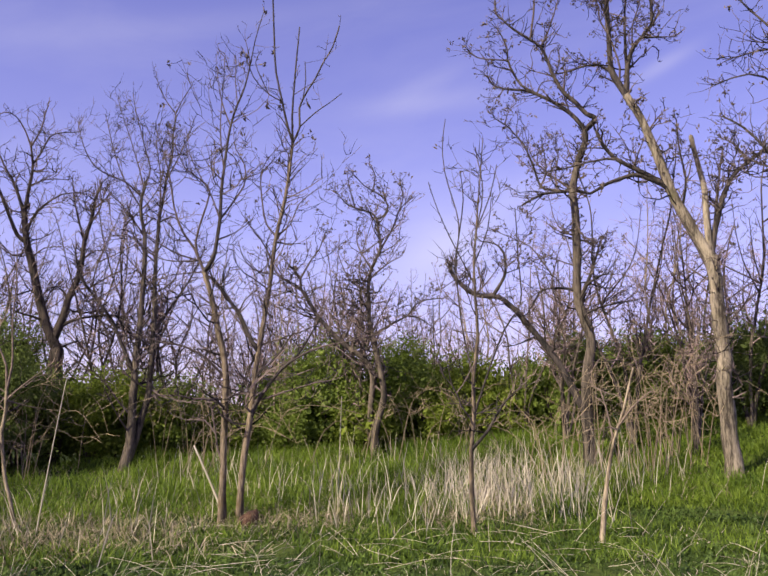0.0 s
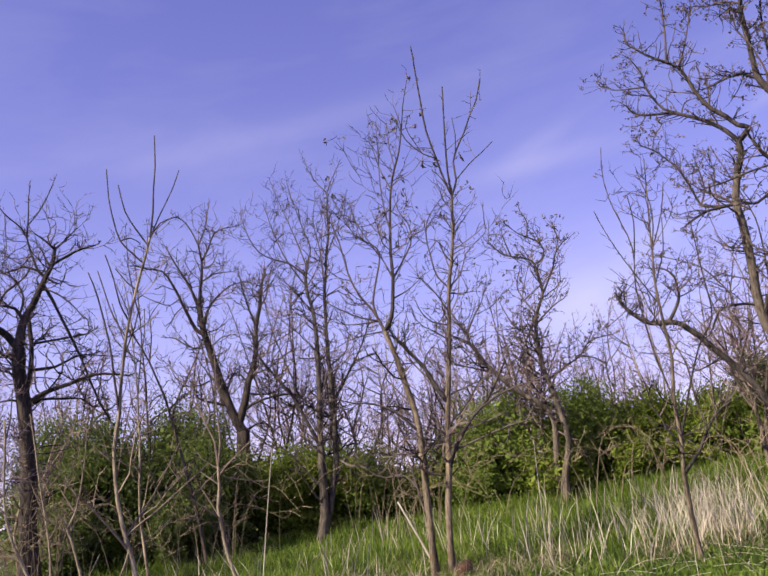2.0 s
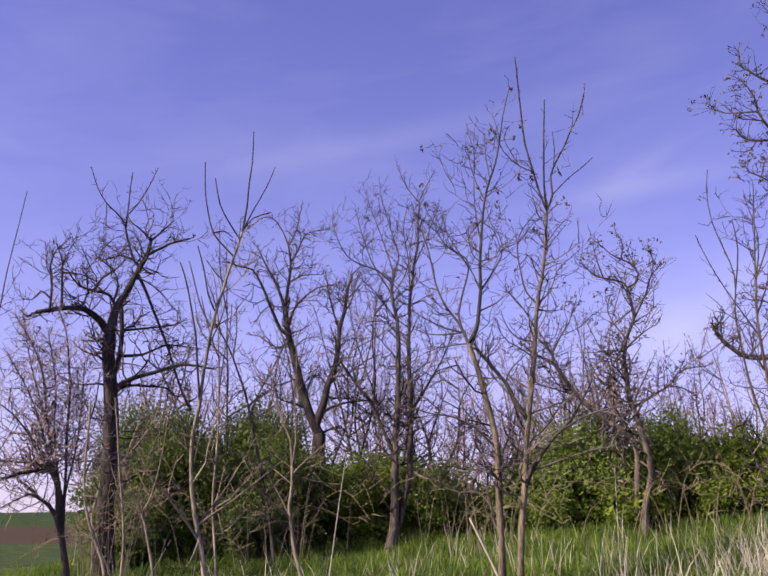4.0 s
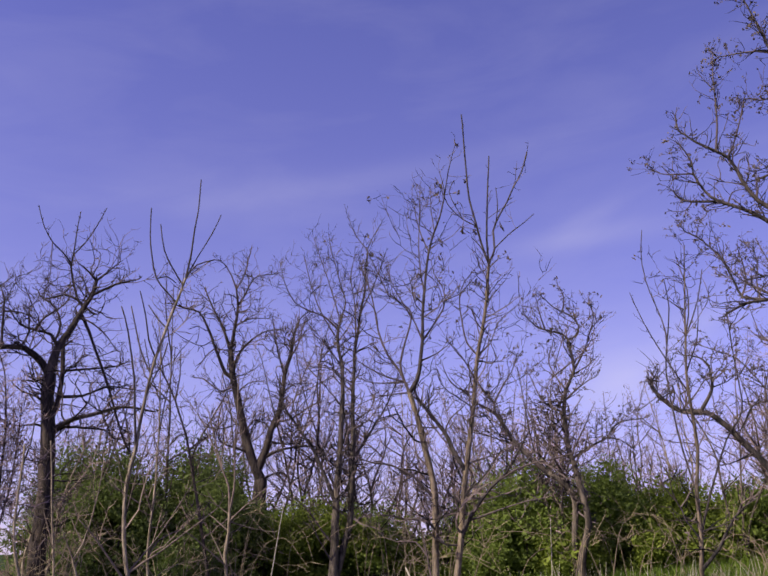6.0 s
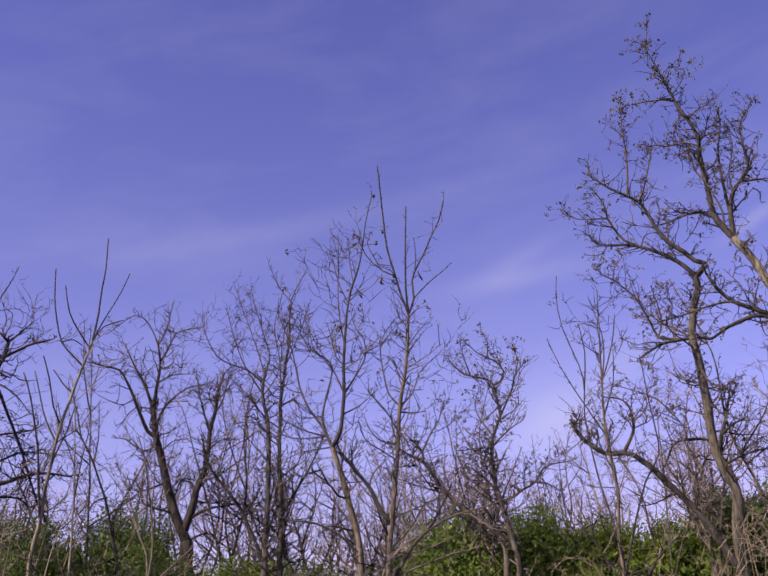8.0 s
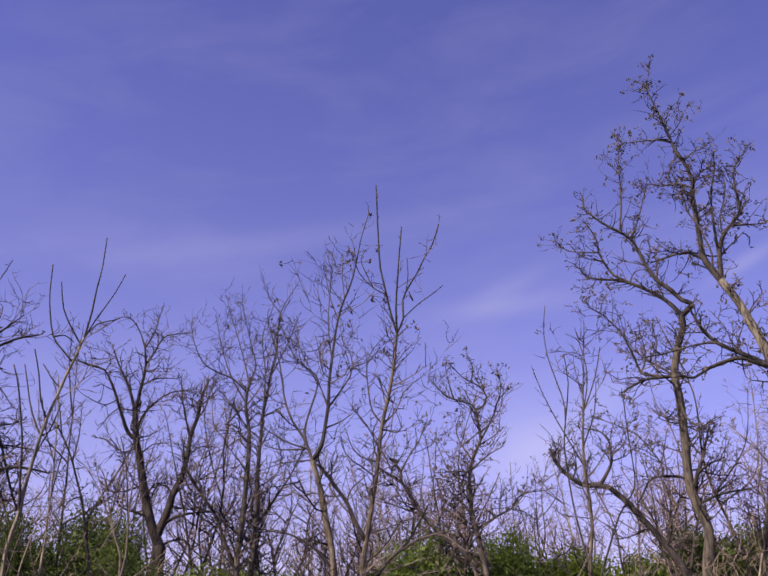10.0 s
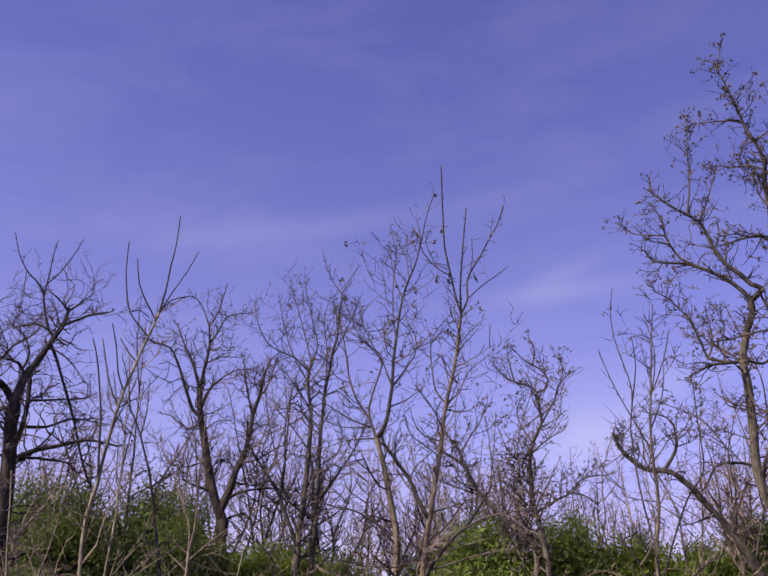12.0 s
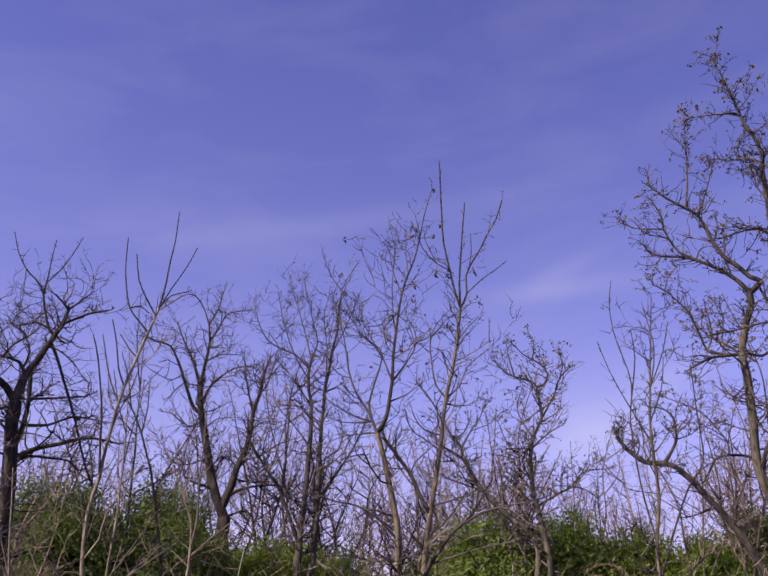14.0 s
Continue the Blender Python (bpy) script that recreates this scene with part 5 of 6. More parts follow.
tree = bare_tree(-5.15, 10.40, 26.3, "slender tan sapling with low side branches and long whip shoots", bark_tan, 0.22, 0)
bough(tree, "trunk", 0.036, 0.015, (0.02, 0.00, -0.15), (-0.12, 0.00, 0.96), (-0.18, 0.01, 1.28), (-0.26, 0.02, 1.64), (-0.33, 0.03, 2.12), (-0.34, 0.04, 2.54), (-0.25, 0.05, 2.98), (-0.23, 0.05, 3.39), (-0.16, 0.06, 3.97), (-0.06, 0.07, 4.40), (0.04, 0.08, 4.83), (0.13, 0.09, 5.14), (0.20, 0.10, 5.36))
bough(tree, "shoot", 0.014, 0.008, (0.07, 0.10, 4.94), (-0.07, 0.12, 5.11), (-0.20, 0.14, 5.31), (-0.30, 0.16, 5.67), (-0.34, 0.18, 5.97), (-0.37, 0.20, 6.41))
bough(tree, "shoot", 0.013, 0.008, (0.18, 0.10, 5.30), (0.01, 0.07, 5.52), (-0.12, 0.03, 5.73), (-0.21, -0.00, 6.09))
bough(tree, "shoot", 0.015, 0.008, (0.21, 0.10, 5.36), (0.26, 0.12, 5.75), (0.28, 0.15, 6.14), (0.30, 0.18, 6.46), (0.30, 0.20, 6.94))
bough(tree, "shoot", 0.010, 0.007, (0.24, 0.10, 5.45), (0.36, 0.14, 5.75), (0.52, 0.18, 6.11), (0.62, 0.22, 6.42))
bough(tree, "shoot", 0.012, 0.008, (0.22, 0.10, 5.42), (0.34, 0.05, 5.58), (0.56, 0.00, 5.64))
bough(tree, "shoot", 0.010, 0.007, (-0.18, 0.10, 5.30), (-0.05, 0.20, 5.39), (0.07, 0.30, 5.35))
bough(tree, "shoot", 0.018, 0.009, (-0.25, 0.00, 2.97), (-0.31, -0.03, 3.46), (-0.36, -0.05, 3.90), (-0.49, -0.08, 4.47), (-0.61, -0.10, 4.82))
bough(tree, "limb", 0.019, 0.006, (-0.20, 0.00, 1.33), (-0.39, -0.07, 1.58), (-0.63, -0.13, 1.87), (-0.85, -0.20, 2.08))
bough(tree, "limb", 0.018, 0.006, (-0.15, 0.00, 1.38), (0.05, 0.05, 1.57), (0.23, 0.10, 1.73), (0.52, 0.15, 2.00), (0.83, 0.20, 2.27))
bough(tree, "limb", 0.016, 0.006, (-0.17, 0.00, 1.26), (-0.23, -0.05, 1.11), (-0.31, -0.10, 0.97))
bough(tree, "limb", 0.013, 0.005, (-0.15, 0.00, 1.42), (-0.02, 0.10, 1.66), (0.16, 0.20, 1.94), (0.49, 0.35, 2.58))
bough(tree, "shoot", 0.013, 0.008, (-0.16, 0.10, 3.97), (-0.30, 0.17, 4.26), (-0.41, 0.23, 4.60), (-0.50, 0.30, 4.96))
bough(tree, "shoot", 0.013, 0.008, (-0.12, 0.10, 4.19), (-0.23, 0.03, 4.43), (-0.29, -0.03, 4.75), (-0.39, -0.10, 5.06))
bough(tree, "shoot", 0.013, 0.008, (-0.23, 0.00, 3.38), (-0.16, 0.10, 3.79), (-0.04, 0.20, 4.13), (0.03, 0.30, 4.47))
bough(tree, "shoot", 0.012, 0.008, (-0.01, 0.10, 4.62), (-0.13, 0.20, 4.77), (-0.27, 0.30, 4.99))
finish(tree)

tree = bare_tree(-5.40, 14.70, 20.2, "slender tan sapling with forked thin stem", bark_tan, 0.22, 0)
bough(tree, "trunk", 0.038, 0.026, (-0.05, 0.00, -0.15), (-0.18, 0.00, 0.53), (-0.27, 0.00, 0.81), (-0.34, 0.00, 1.22), (-0.38, 0.00, 1.58), (-0.34, 0.00, 1.95), (-0.34, 0.00, 2.28))
bough(tree, "limb", 0.024, 0.010, (-0.34, 0.00, 2.24), (-0.38, 0.02, 2.67), (-0.50, 0.04, 2.97), (-0.62, 0.06, 3.32), (-0.72, 0.08, 3.67), (-0.82, 0.10, 4.03))
bough(tree, "limb", 0.022, 0.009, (-0.33, 0.00, 2.28), (-0.28, -0.02, 2.66), (-0.29, -0.04, 3.04), (-0.33, -0.06, 3.47), (-0.31, -0.08, 4.00), (-0.33, -0.10, 4.53))
bough(tree, "limb", 0.018, 0.007, (-0.39, 0.00, 1.31), (-0.57, -0.10, 1.50), (-0.88, -0.20, 1.79), (-1.05, -0.30, 1.92))
bough(tree, "limb", 0.014, 0.006, (-0.34, 0.00, 2.03), (-0.58, 0.15, 2.18), (-0.67, 0.30, 2.23))
bough(tree, "limb", 0.016, 0.006, (-0.32, 0.00, 2.07), (-0.09, -0.07, 2.34), (0.14, -0.13, 2.56), (0.31, -0.20, 2.72))
bough(tree, "limb", 0.014, 0.006, (-0.30, 0.00, 2.13), (0.02, 0.10, 2.03), (0.29, 0.20, 1.98))
bough(tree, "limb", 0.014, 0.006, (-0.36, 0.00, 1.38), (-0.53, 0.10, 1.71), (-0.65, 0.20, 1.92))
bough(tree, "limb", 0.016, 0.006, (-0.55, 0.10, 2.98), (-0.74, 0.17, 3.45), (-0.88, 0.23, 3.79), (-1.18, 0.30, 4.22))
bough(tree, "shoot", 0.015, 0.009, (-0.35, -0.10, 3.22), (-0.44, -0.03, 3.91), (-0.53, 0.03, 4.40), (-0.62, 0.10, 4.72))
finish(tree)

tree = bare_tree(-7.40, 11.80, 32.1, "thin pale curved sapling stem", bark_tan, 0.22, 0)
bough(tree, "trunk", 0.034, 0.014, (0.02, 0.00, -0.15), (0.01, 0.00, -0.04), (-0.06, 0.00, 0.53), (-0.15, 0.00, 0.98), (-0.34, 0.00, 1.43), (-0.46, 0.00, 1.89), (-0.47, 0.00, 2.35), (-0.47, 0.00, 2.93), (-0.49, 0.00, 3.23))
bough(tree, "limb", 0.014, 0.006, (-0.47, 0.00, 2.23), (-0.38, 0.03, 2.46), (-0.18, 0.07, 2.36), (-0.00, 0.10, 2.31))
bough(tree, "limb", 0.013, 0.006, (-0.45, 0.00, 1.84), (-0.56, -0.05, 1.98), (-0.68, -0.10, 2.01))
bough(tree, "shoot", 0.013, 0.009, (-0.47, 0.00, 2.86), (-0.41, 0.05, 3.24), (-0.39, 0.10, 3.70))
bough(tree, "limb", 0.012, 0.006, (-0.24, 0.00, 1.19), (-0.42, 0.10, 1.33), (-0.59, 0.20, 1.31))
finish(tree)

tree = bare_tree(-8.00, 13.10, 31.4, "thin pale sapling stem", bark_tan, 0.22, 0)
bough(tree, "trunk", 0.028, 0.010, (-0.03, 0.00, -0.15), (-0.03, 0.00, -0.01), (-0.01, 0.00, 0.49), (-0.01, 0.00, 1.12), (-0.09, 0.00, 1.76), (-0.19, 0.00, 2.39), (-0.25, 0.00, 2.96), (-0.32, 0.00, 3.45))
bough(tree, "limb", 0.012, 0.006, (-0.08, 0.00, 1.64), (-0.21, 0.05, 2.06), (-0.29, 0.10, 2.31))
bough(tree, "limb", 0.012, 0.006, (-0.03, 0.00, 1.34), (0.07, -0.05, 1.58), (0.12, -0.10, 1.91))
finish(tree)

tree = bare_tree(-7.25, 12.90, 29.3, "thin forked sapling with pale base", bark_tan, 0.22, 0)
bough(tree, "trunk", 0.030, 0.013, (0.00, 0.00, -0.15), (-0.00, 0.00, -0.02), (-0.04, 0.00, 0.42), (-0.14, 0.00, 0.97), (-0.26, 0.00, 1.44), (-0.31, 0.00, 1.58), (-0.20, 0.01, 1.82), (-0.10, 0.02, 2.20))
bough(tree, "limb", 0.014, 0.007, (-0.10, 0.02, 2.20), (-0.08, 0.05, 2.40), (-0.05, 0.08, 2.60), (-0.02, 0.10, 3.05))
bough(tree, "limb", 0.014, 0.006, (-0.30, 0.00, 1.56), (-0.41, -0.05, 1.80), (-0.53, -0.10, 2.04))
bough(tree, "limb", 0.012, 0.006, (-0.17, 0.00, 1.76), (-0.32, 0.10, 2.03), (-0.40, 0.20, 2.19))
bough(tree, "limb", 0.012, 0.006, (-0.09, 0.00, 2.12), (-0.07, -0.10, 2.39), (-0.13, -0.20, 2.70))
finish(tree)

tree = bare_tree(-7.80, 16.20, 25.7, "thin upright sapling with side twigs", bark_tan, 0.6, 0)
bough(tree, "trunk", 0.036, 0.009, (-0.01, 0.00, -0.15), (-0.01, 0.00, -0.02), (-0.07, 0.00, 0.71), (-0.15, 0.00, 1.47), (-0.15, 0.00, 2.10), (-0.12, 0.00, 3.02), (-0.16, 0.00, 3.44), (-0.14, 0.00, 3.84), (-0.18, 0.00, 4.51), (-0.23, 0.00, 5.16), (-0.27, 0.00, 5.72), (-0.37, 0.00, 6.29))
bough(tree, "limb", 0.017, 0.006, (-0.14, 0.00, 1.46), (0.04, 0.07, 1.81), (0.44, 0.13, 2.02), (0.77, 0.20, 2.44))
bough(tree, "limb", 0.014, 0.006, (-0.15, 0.00, 2.25), (-0.32, -0.10, 2.68), (-0.39, -0.20, 3.06))
bough(tree, "shoot", 0.014, 0.009, (-0.14, 0.00, 3.92), (-0.07, 0.07, 4.63), (0.02, 0.13, 5.17), (0.04, 0.20, 5.71))
bough(tree, "shoot", 0.013, 0.009, (-0.19, 0.00, 4.61), (-0.43, -0.10, 5.17), (-0.59, -0.20, 5.74))
finish(tree)

tree = bare_tree(-7.96, 9.77, 39.2, "very tall thin whip-like sapling", bark_dark, 0.35, 0.1)
bough(tree, "trunk", 0.023, 0.005, (0.00, 0.00, -0.12), (-0.11, 0.00, 1.39), (-0.19, 0.00, 2.29), (-0.18, 0.00, 3.46), (-0.14, 0.00, 4.55), (-0.07, 0.00, 5.26), (0.03, 0.00, 6.01))
bough(tree, "limb", 0.011, 0.005, (-0.16, 0.00, 2.03), (0.05, 0.04, 2.42), (0.22, 0.09, 2.82))
finish(tree)


tree = bare_tree(-8.60, 19.60, 23.7, "leaning thin dark stem above the hedge", bark_dark, 0.9, 0)
bough(tree, "trunk", 0.050, 0.018, (0.57, 0.00, -0.15), (0.39, 0.00, 1.19), (0.16, 0.00, 2.24), (-0.13, 0.00, 3.45), (-0.30, 0.00, 4.12), (-0.61, 0.00, 4.92), (-0.93, 0.00, 5.55), (-1.08, 0.00, 5.74))
bough(tree, "limb", 0.022, 0.009, (-0.61, 0.00, 4.92), (-0.54, 0.10, 5.55), (-0.56, 0.20, 6.19))
bough(tree, "limb", 0.022, 0.009, (-0.30, 0.00, 4.12), (-0.50, -0.15, 4.02), (-0.61, -0.30, 3.82))
bough(tree, "limb", 0.020, 0.009, (-0.15, 0.00, 3.56), (0.02, 0.15, 4.00), (0.24, 0.30, 4.15))
bough(tree, "limb", 0.020, 0.009, (-0.93, 0.00, 5.55), (-1.07, -0.10, 6.18), (-1.29, -0.20, 6.75))
finish(tree)


# ---- thicket behind ----
def build_thicket():
    kinds = [thicket_tree("thicket_tree", 11 + i, h, s, b, 0.8) for i, (h, s, b) in enumerate(((6.6, 4, bark_grey), (7.6, 3, bark_grey), (5.6, 5, bark_dark), (7.0, 3, bark_tan), (5.0, 5, bark_grey)))]
    rng = random.Random(5)
    labels = ("bare grey thicket tree with several thin stems", "slender bare tree with a twiggy grey crown", "dense dark bare thicket of thin stems", "slim bare tree with brownish twigs", "low bushy bare tree of many thin stems")
    spots = THICKET
    used = set()
    for i, (x, y, size) in enumerate(spots):
        k = (i * 3 + 1) % 5
        m = pose(x, y, ground_z(x, y), 0, 0, rng.uniform(0, 360)) @ Matrix.Diagonal((size, size, size * rng.uniform(0.92, 1.08), 1))
        if k in used:
            copy_thing(kinds[k], m)
        else:
            used.add(k)
            kinds[k].matrix_world = m
            tagged(kinds[k], labels[k], "tree", "bare trees of the thicket")


THICKET = ((-10.8, 22.8, 1.12), (-12.2, 22.0, 1.1), (-3.4, 23.4, 0.75), (-14.5, 24.0, 0.95), (-11.0, 26.5, 1.0), (-8.8, 25.0, 0.96), (-6.8, 26.0, 1.01), (-4.4, 24.6, 0.9), (-2.6, 27.0, 0.96), (-2.0, 23.0, 0.75),
           (-0.9, 25.0, 0.9), (-0.2, 22.6, 0.81), (0.8, 26.5, 1.01), (2.2, 25.0, 0.66), (3.4, 27.5, 0.96), (4.2, 23.0, 0.67), (5.6, 25.0, 0.8), (7.0, 23.0, 0.95),
           (8.0, 21.0, 0.9), (8.6, 25.0, 1.05), (9.6, 21.8, 1.06), (10.2, 26.0, 1.15), (11.2, 24.0, 1.1), (12.4, 21.8, 1.0), (13.5, 25.0, 1.2), 
           (6.4, 20.8, 0.95), (5.0, 21.8, 0.84), (-1.5, 24.2, 0.87), (7.4, 19.6, 0.7),
           (-12.4, 19.2, 0.95), (-7.6, 24.4, 0.95), (-5.6, 25.6, 0.98), (-3.6, 26.4, 0.95), (0.2, 28.0, 1.05),
           (-5.0, 27.5, 1.0), (-7.4, 27.6, 1.02), (-1.2, 28.6, 1.0), (6.2, 26.6, 1.05), (-10.4, 24.6, 1.05), (-2.8, 25.2, 0.9), (1.6, 25.2, 0.64), (2.9, 25.8, 0.62))
build_thicket()


# ---- the hedge ----
def build_hedge():
    rng = random.Random(8)
    dark, mid, bright = "dense dark green evergreen shrub", "leafy mid-green shrub in the hedge", "bright fresh green shrub at the hedge's foot"
    for i, (x, y, w, h, k) in enumerate(HEDGE):
        mat, label = ((cedar_leaf, dark), (shrub_leaf, mid), (shrub_leaf_bright, bright))[k]
        shrub(x, y, w, h, mat, label, 40 + i, leaves=int((1700 if w < 3.9 else 550) * w * h), size=0.038 if w < 3.9 else 0.085)


HEDGE = ((-13.7, 22.2, 2.6, 3.4, 0), (-12.6, 21.9, 3.1, 4.3, 0), (-11.4, 21.2, 2.6, 4.0, 0), (-9.9, 21.9, 2.9, 4.1, 0), (-8.6, 22.2, 2.3, 3.1, 0), (-10.2, 24.0, 3.4, 4.4, 0), (-6.2, 22.8, 2.4, 2.3, 2), (-7.0, 22.9, 2.4, 2.5, 2), (-5.2, 23.4, 2.4, 2.4, 1), (-4.1, 24.2, 2.0, 1.5, 1),
         (-2.3, 23.8, 2.4, 2.3, 1), (-0.9, 23.4, 3.2, 3.0, 1), (1.0, 23.8, 3.0, 2.9, 1), (2.9, 24.0, 2.8, 2.4, 2), (4.4, 24.4, 2.4, 2.2, 1), (6.2, 23.6, 2.8, 2.8, 0), (8.2, 23.8, 3.0, 2.6, 1), (10.2, 23.0, 3.2, 2.9, 0), (9.4, 22.6, 2.0, 1.7, 0), (12.2, 23.2, 3.4, 3.6, 0), (14.6, 24.0, 3.4, 3.2, 0),
         (-12.8, 24.4, 3.8, 3.6, 0), (-8.2, 26.0, 4.2, 2.6, 1), (-4.4, 26.2, 4.0, 1.6, 1), (-1.6, 26.2, 4.0, 2.3, 1), (2.0, 26.2, 4.0, 2.5, 1), (5.4, 26.4, 4.0, 2.1, 1), (9.0, 26.4, 4.2, 2.6, 0), (13.0, 26.4, 4.4, 3.2, 0),
         (-11.9, 20.2, 1.9, 1.6, 0), (-9.2, 20.8, 2.0, 1.7, 0),
         (0.0, 22.4, 1.8, 1.2, 2), (0.5, 25.0, 2.4, 2.0, 1), (-1.2, 25.2, 2.4, 2.0, 1), (1.9, 23.0, 1.8, 1.3, 2), (3.6, 23.2, 1.8, 1.3, 2), (5.3, 23.6, 1.8, 1.4, 1), (-1.8, 23.0, 1.8, 1.3, 1), (-3.4, 23.2, 1.8, 1.3, 2), (7.2, 23.0, 1.8, 1.4, 1), (-5.6, 24.8, 2.2, 1.7, 1), (-6.7, 25.0, 2.4, 1.9, 1), (-3.3, 25.0, 2.0, 1.3, 1))
build_hedge()


# ---- brambles ----
def bramble(x, y, width, height, seed, label, count=70):
    """A tangle of dead brown arching canes."""
    rng = random.Random(seed)
    tangle = new("bramble")
    tangle.matrix_world = pose(x, y, ground_z(x, y))
    tagged(tangle, label, "bramble", "dead brambles")
    twigs, webs = [], []
    for i in range(count):
        verts, faces = [], []
        a = rng.uniform(0, 6.28)
        p = Vector((rng.gauss(0, width * 0.3), rng.gauss(0, width * 0.2), -0.05))
        h, reach = height * rng.uniform(0.4, 1.05), width * rng.uniform(0.25, 0.85)
        q = p + Vector((math.cos(a) * reach * 0.3, math.sin(a) * reach * 0.3, h * 0.7))
        r = p + Vector((math.cos(a) * reach * 0.8, math.sin(a) * reach * 0.6, h * rng.uniform(0.7, 1.0)))
        line = smooth_line([p, q, r, r + Vector((math.cos(a) * reach * 0.5, math.sin(a) * reach * 0.4, -h * rng.uniform(0.0, 0.4)))], 0.25)
        n = len(line) - 1
        tube(verts, faces, line, [0.010 - 0.006 * k / n for k in range(n + 1)], 4)
        for k in range(5):
            grow(twigs, webs, [], rng, line[rng.randint(n // 3, n)], Vector((rng.gauss(0, 1), rng.gauss(0, 1), 0.4)).normalized(), rng.uniform(0.3, 0.9), 0.006, 1, 0.6, 0, 0.25)
        mesh_object("cane", verts, faces, bramble_brown, tangle, smooth=False)
    mesh_object("twig_spray", twigs, webs, bramble_brown, tangle, "thin dead side twigs", smooth=False)["kind"] = "stuff"


for i, (x, y, w, h, c) in enumerate(((5.9, 18.4, 2.0, 3.0, 15), (6.8, 19.2, 2.0, 3.2, 15), (4.2, 18.4, 2.0, 1.9, 15), (2.0, 21.6, 2.2, 2.0, 6), (-9.0, 17.9, 2.6, 2.2, 9), (-11.4, 18.0, 2.2, 2.4, 18), (-11.1, 17.4, 1.5, 3.4, 16), (-4.3, 22.3, 2.6, 2.5, 18), (-8.1, 20.2, 2.0, 2.6, 16), (-3.2, 20.6, 2.2, 2.2, 10), (0.6, 21.0, 2.4, 2.6, 8))):
    bramble(x, y, w, h, 300 + i, "tangle of dead reddish-brown bramble canes", c)


# ---- grass, stalks ----
def build_grass():
    rng = np.random.default_rng(3)

    def scatter(count, x0, x1, y0, y1, keep=None):
        xy = np.stack([rng.uniform(x0, x1, count), rng.uniform(y0, y1, count)], -1)
        return xy if keep is None else xy[keep(xy)]

    def clump(xy, scale, level, seed):
        v = np.array([noise.noise((x * scale, y * scale, seed)) for x, y in xy])
        return v > level

    lawn = scatter(150000, -19, 13, 4.5, 18, lambda q: (np.abs(q[:, 0] + 1.5) < 3.5 + 0.75 * q[:, 1]))
    lawn = np.concatenate([lawn, scatter(26000, -10, 10, -6, 4.6)])
    p = on_ground(lawn)
    tuft = np.array([noise.noise((x * 1.3, y * 1.3, 2.0)) for x, y in lawn])
    blades("lawn_grass", p, rng.uniform(0.05, 0.14, len(p)) * (1 + 0.9 * np.clip(tuft, -0.4, 0.8)), 0.6, 0.0075, lawn_green, "short green grass and weeds of the lawn", 1)
    tall = scatter(80000, -15, 13, 15.5, 23.5)
    tall = tall[(tall[:, 0] > -4.5 + rng.normal(0, 1.0, len(tall))) | (rng.random(len(tall)) < 0.45)]
    p = on_ground(tall)
    tuft = np.array([noise.noise((x * 0.9, y * 0.9, 4.0)) for x, y in tall])
    blades("meadow_grass", p, rng.uniform(0.10, 0.40, len(p)) * (1 + 0.9 * np.clip(tuft, -0.6, 0.6)), 0.5, 0.009, grass_bright, "tall bright green spring grass under the hedge", 2)
    mix = scatter(30000, -12, 9, 12.0, 18)
    mix = mix[clump(mix, 0.5, -0.15, 3.0)]
    p = on_ground(mix)
    blades("rough_grass", p, rng.uniform(0.10, 0.26, len(p)), 0.5, 0.009, grass_green, "rough green grass tufts on the bank", 3)
    # low broad leaves
    weeds = scatter(105000, -14, 11, 5, 16)
    weeds = weeds[clump(weeds, 0.8, -0.2, 8.0)]
    p = on_ground(weeds)
    blades("weeds", p, rng.uniform(0.06, 0.15, len(p)), 0.9, 0.024, lawn_green, "low broad-leaved green weeds in the lawn", 4, "weeds", 0.6)
    thatch = scatter(9000, -10, 8, 5, 15)
    thatch = thatch[clump(thatch, 0.9, 0.12, 12.0)]
    p = on_ground(thatch)
    blades("thatch", p, rng.uniform(0.06, 0.22, len(p)), 1.0, 0.006, straw, "short bleached dry grass in patches of the lawn", 7, "dry grass", 0.5)
    # old leaves blown together on the lawn
    leaves = np.concatenate([np.stack([rng.normal(x, 0.7, 260), rng.normal(y, 0.5, 260)], -1) for x, y in ((-5.8, 11.6), (-5.0, 12.4), (-3.2, 9.2))])
    p = on_ground(leaves, -0.05)
    blades("leaf_litter", p, rng.uniform(0.04, 0.09, len(p)), 2.5, 0.016, leaf_brown, "old reddish-brown leaves lying in the grass", 9, "leaf litter", 0.3)
    # last year's stalks standing thinly in the tall grass
    old = scatter(420, -5, 6.5, 16.2, 21.5)
    p = on_ground(old)
    blades("old_stalks", p, rng.uniform(0.4, 1.0, len(p)), 0.22, 0.006, straw, "thin pale stalks of last year in the tall grass", 11, "dry grass", 0.2)
    # dry stalks: a dense clump to the right, thin elsewhere
    stand = np.concatenate([np.stack([rng.normal(2.4, 0.8, 560), rng.normal(16.4, 0.55, 560)], -1), np.stack([rng.uniform(-1.0, 4.4, 230), rng.normal(15.5, 0.7, 230)], -1), np.stack([rng.normal(4.4, 1.0, 200), rng.normal(17.2, 0.6, 200)], -1), np.stack([rng.uniform(-9.0, -2.4, 140), rng.normal(14.4, 1.0, 140)], -1)])
    p = on_ground(stand)
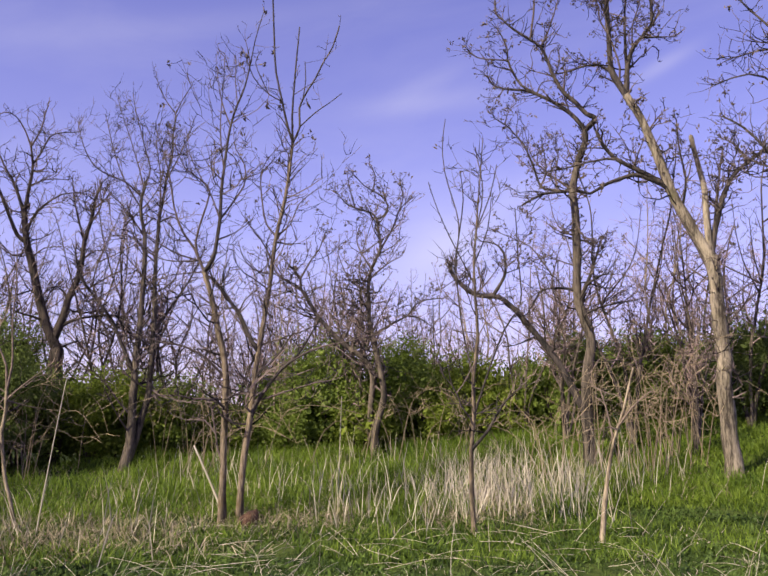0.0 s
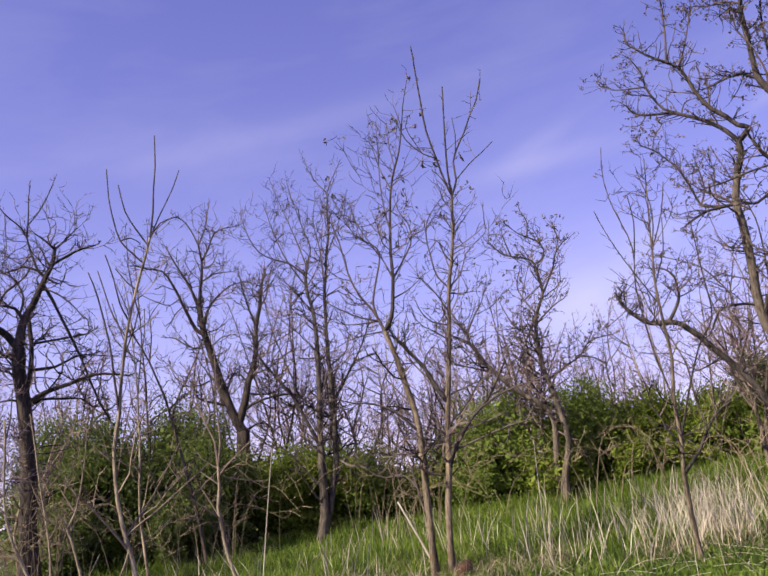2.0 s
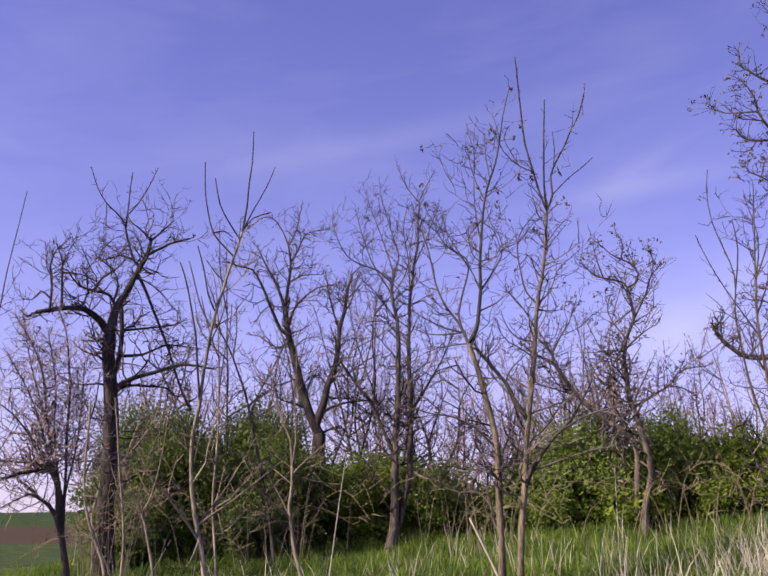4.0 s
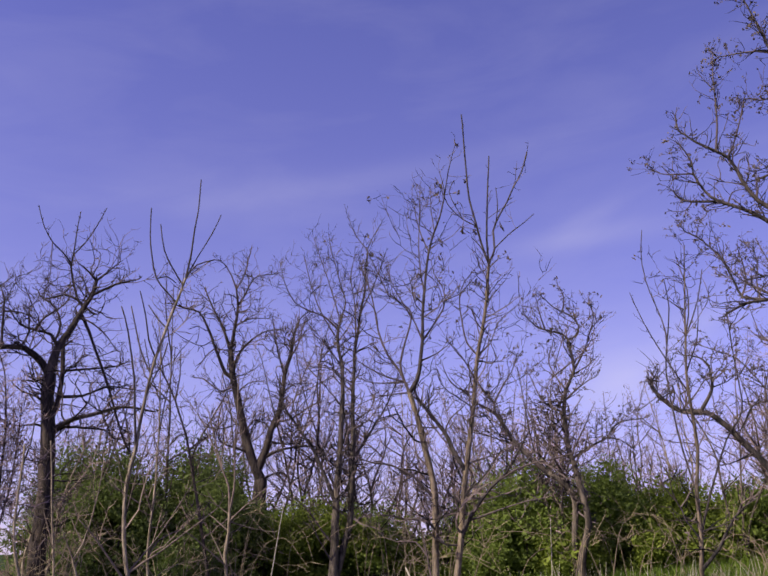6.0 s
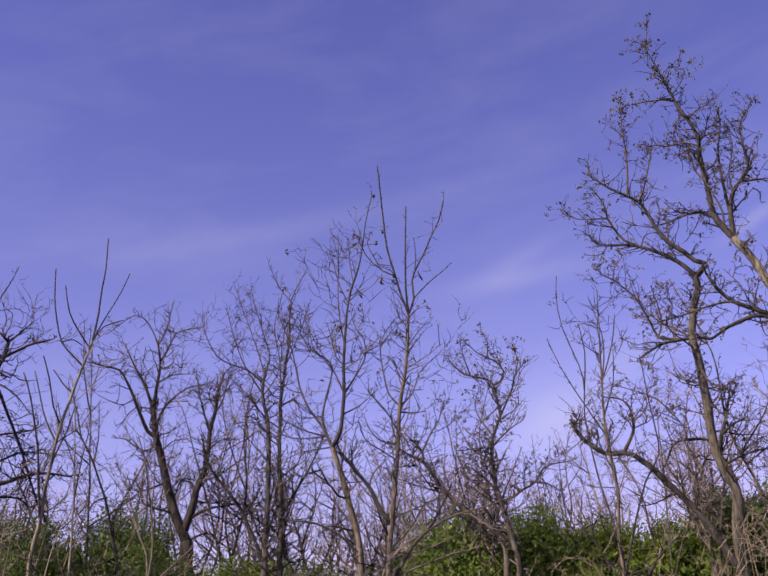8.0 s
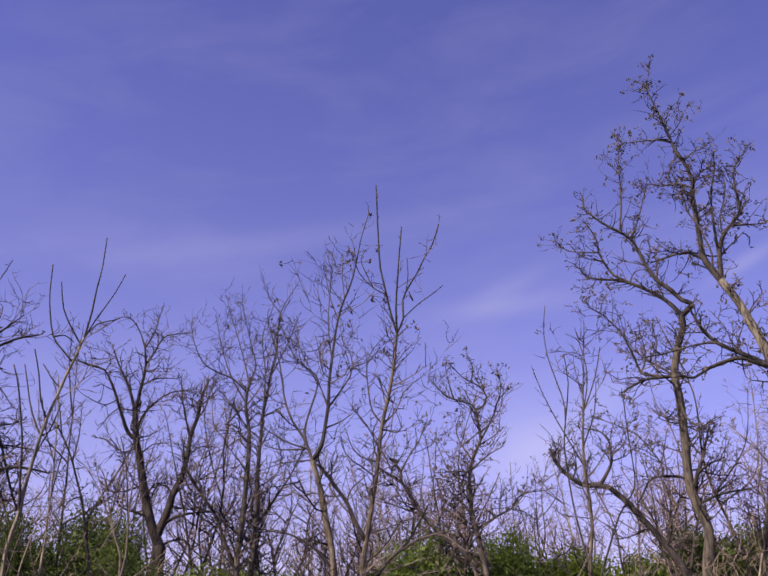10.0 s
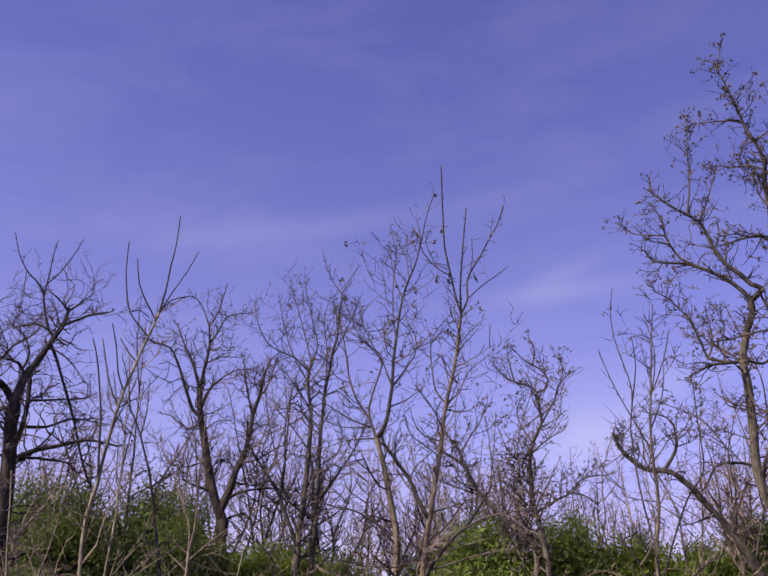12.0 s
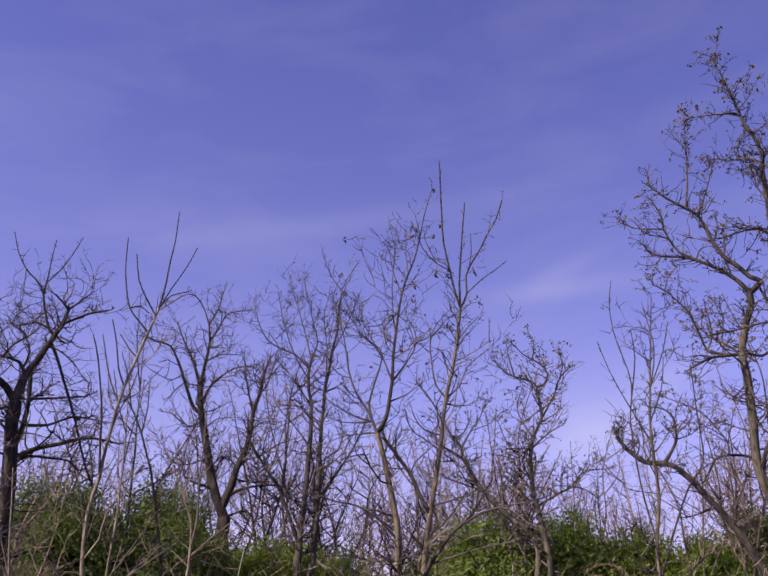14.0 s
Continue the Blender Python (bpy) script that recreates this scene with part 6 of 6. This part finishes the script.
    blades("dry_stalks", p, rng.uniform(0.3, 1.0, len(p)) ** 1.5 * 1.35, 0.28, 0.0065, straw, "stand of dry pale straw-coloured stalks", 5, "dry grass", 0.25)
    litter = np.concatenate([np.stack([rng.uniform(-10, -1, 1500), rng.normal(13.8, 0.6, 1500)], -1), np.stack([rng.uniform(-10.5, -2.0, 4600), rng.normal(14.6, 1.2, 4600)], -1), np.stack([rng.uniform(-9, 8, 2600), rng.uniform(16, 22, 2600)], -1), np.stack([rng.uniform(-2, 3.5, 2600), rng.normal(15.4, 0.6, 2600)], -1)])
    litter = litter[clump(litter, 0.7, -0.25, 5.0)]
    p = on_ground(litter)
    blades("dry_litter", p, rng.uniform(0.14, 0.5, len(p)), 1.2, 0.0075, old_straw, "matted dry straw litter on the bank", 6, "dry grass", 0.4)


def fallen_stalks():
    """Dry stalks lying over the lawn, singly and in broken-down bunches."""
    rng = random.Random(21)
    verts, faces = [], []
    spots = [(rng.uniform(-2.6, 5.0), rng.uniform(6.0, 12.5), rng.uniform(0, 6.28)) for _ in range(26)]
    spots += [(-2.7, 9.5, 0.6), (-2.3, 9.7, 2.4), (-3.1, 9.3, 1.2), (-2.5, 10.6, 0.3), (-3.6, 9.6, 1.5), (-5.9, 8.6, 0.2)] * 3
    for i in range(520):
        if rng.random() < 0.42:
            cx, cy, main = rng.choice(spots)
            x, y, a = cx + rng.gauss(0, 0.3), cy + rng.gauss(0, 0.25), main + rng.gauss(0, 0.8)
        else:
            x, y, a = rng.uniform(-8, 6) if rng.random() < 0.35 else rng.uniform(-2.6, 5.5), 5.0 + 9.0 * rng.random(), rng.uniform(0, 6.28)
        size = rng.uniform(0.2, 0.9) * (1.7 if rng.random() < 0.14 else 1.0)
        rise = rng.uniform(0.0, 0.25) if rng.random() < 0.7 else rng.uniform(0.3, 1.0)
        p = Vector((x, y, ground_z(x, y) + rng.uniform(0.02, 0.09)))
        q = p + Vector((math.cos(a), math.sin(a), 0)) * size * (1 - 0.5 * rise)
        q.z = ground_z(q.x, q.y) + 0.05 + rise * size
        m = (p + q) / 2 + Vector((rng.gauss(0, 0.06), rng.gauss(0, 0.06), rng.uniform(0, 0.08))) * size
        line = smooth_line([p, m, q], 0.16)
        tube(verts, faces, line, [0.0034 - 0.0017 * k / (len(line) - 1) for k in range(len(line))], 4)
    ob = mesh_object("fallen_stalks", verts, faces, straw, smooth=False)
    tagged(ob, "dry straw stalks lying across the grass", "dry grass", kind="stuff")


build_grass()
fallen_stalks()


def pole(name, label, r0, r1, points, mat):
    """A dead cane or snag that stands by itself."""
    x, y, _ = points[0]
    z = ground_z(x, y)
    line = smooth_line([Vector((px - x, py - y, pz)) for px, py, pz in points], 0.2)
    verts, faces = [], []
    n = len(line) - 1
    tube(verts, faces, line, [r0 + (r1 - r0) * k / n for k in range(n + 1)], 6, 0.15)
    ob = mesh_object(name, verts, faces, mat)
    ob.matrix_world = pose(x, y, z)
    tagged(ob, label, "dead stem")


pole("dead_cane", "tall thin dry tan cane", 0.012, 0.006, ((-5.05, 14.45, -0.05), (-4.90, 14.45, 1.1), (-4.70, 14.45, 2.5)), straw)
pole("snag", "pale broken stick leaning over the grass", 0.026, 0.016, ((-2.18, 15.5, -0.05), (-2.42, 15.5, 0.50), (-2.79, 15.5, 1.27)), straw)
pole("dead_cane", "thin dry tan cane among the stalks", 0.011, 0.006, ((-0.35, 17.0, -0.05), (-0.33, 17.0, 0.8), (-0.30, 17.0, 2.0)), straw)
pole("rotten_stump", "low rusty-brown rotten stump against the tree's foot", 0.20, 0.11, ((-1.80, 15.05, -0.1), (-1.77, 15.06, 0.06), (-1.70, 15.08, 0.13), (-1.66, 15.09, 0.19)), rust_wood)
pole("fallen_branch", "pale dead branch lying on the grass", 0.022, 0.012, ((-2.75, 14.9, 0.03), (-2.1, 14.95, 0.06), (-1.4, 14.9, 0.05)), straw)
pole("dead_cane", "long pale dry cane leaning over the lawn", 0.013, 0.007, ((-3.17, 8.64, -0.03), (-3.45, 9.3, 0.42), (-3.72, 9.9, 0.86)), straw)
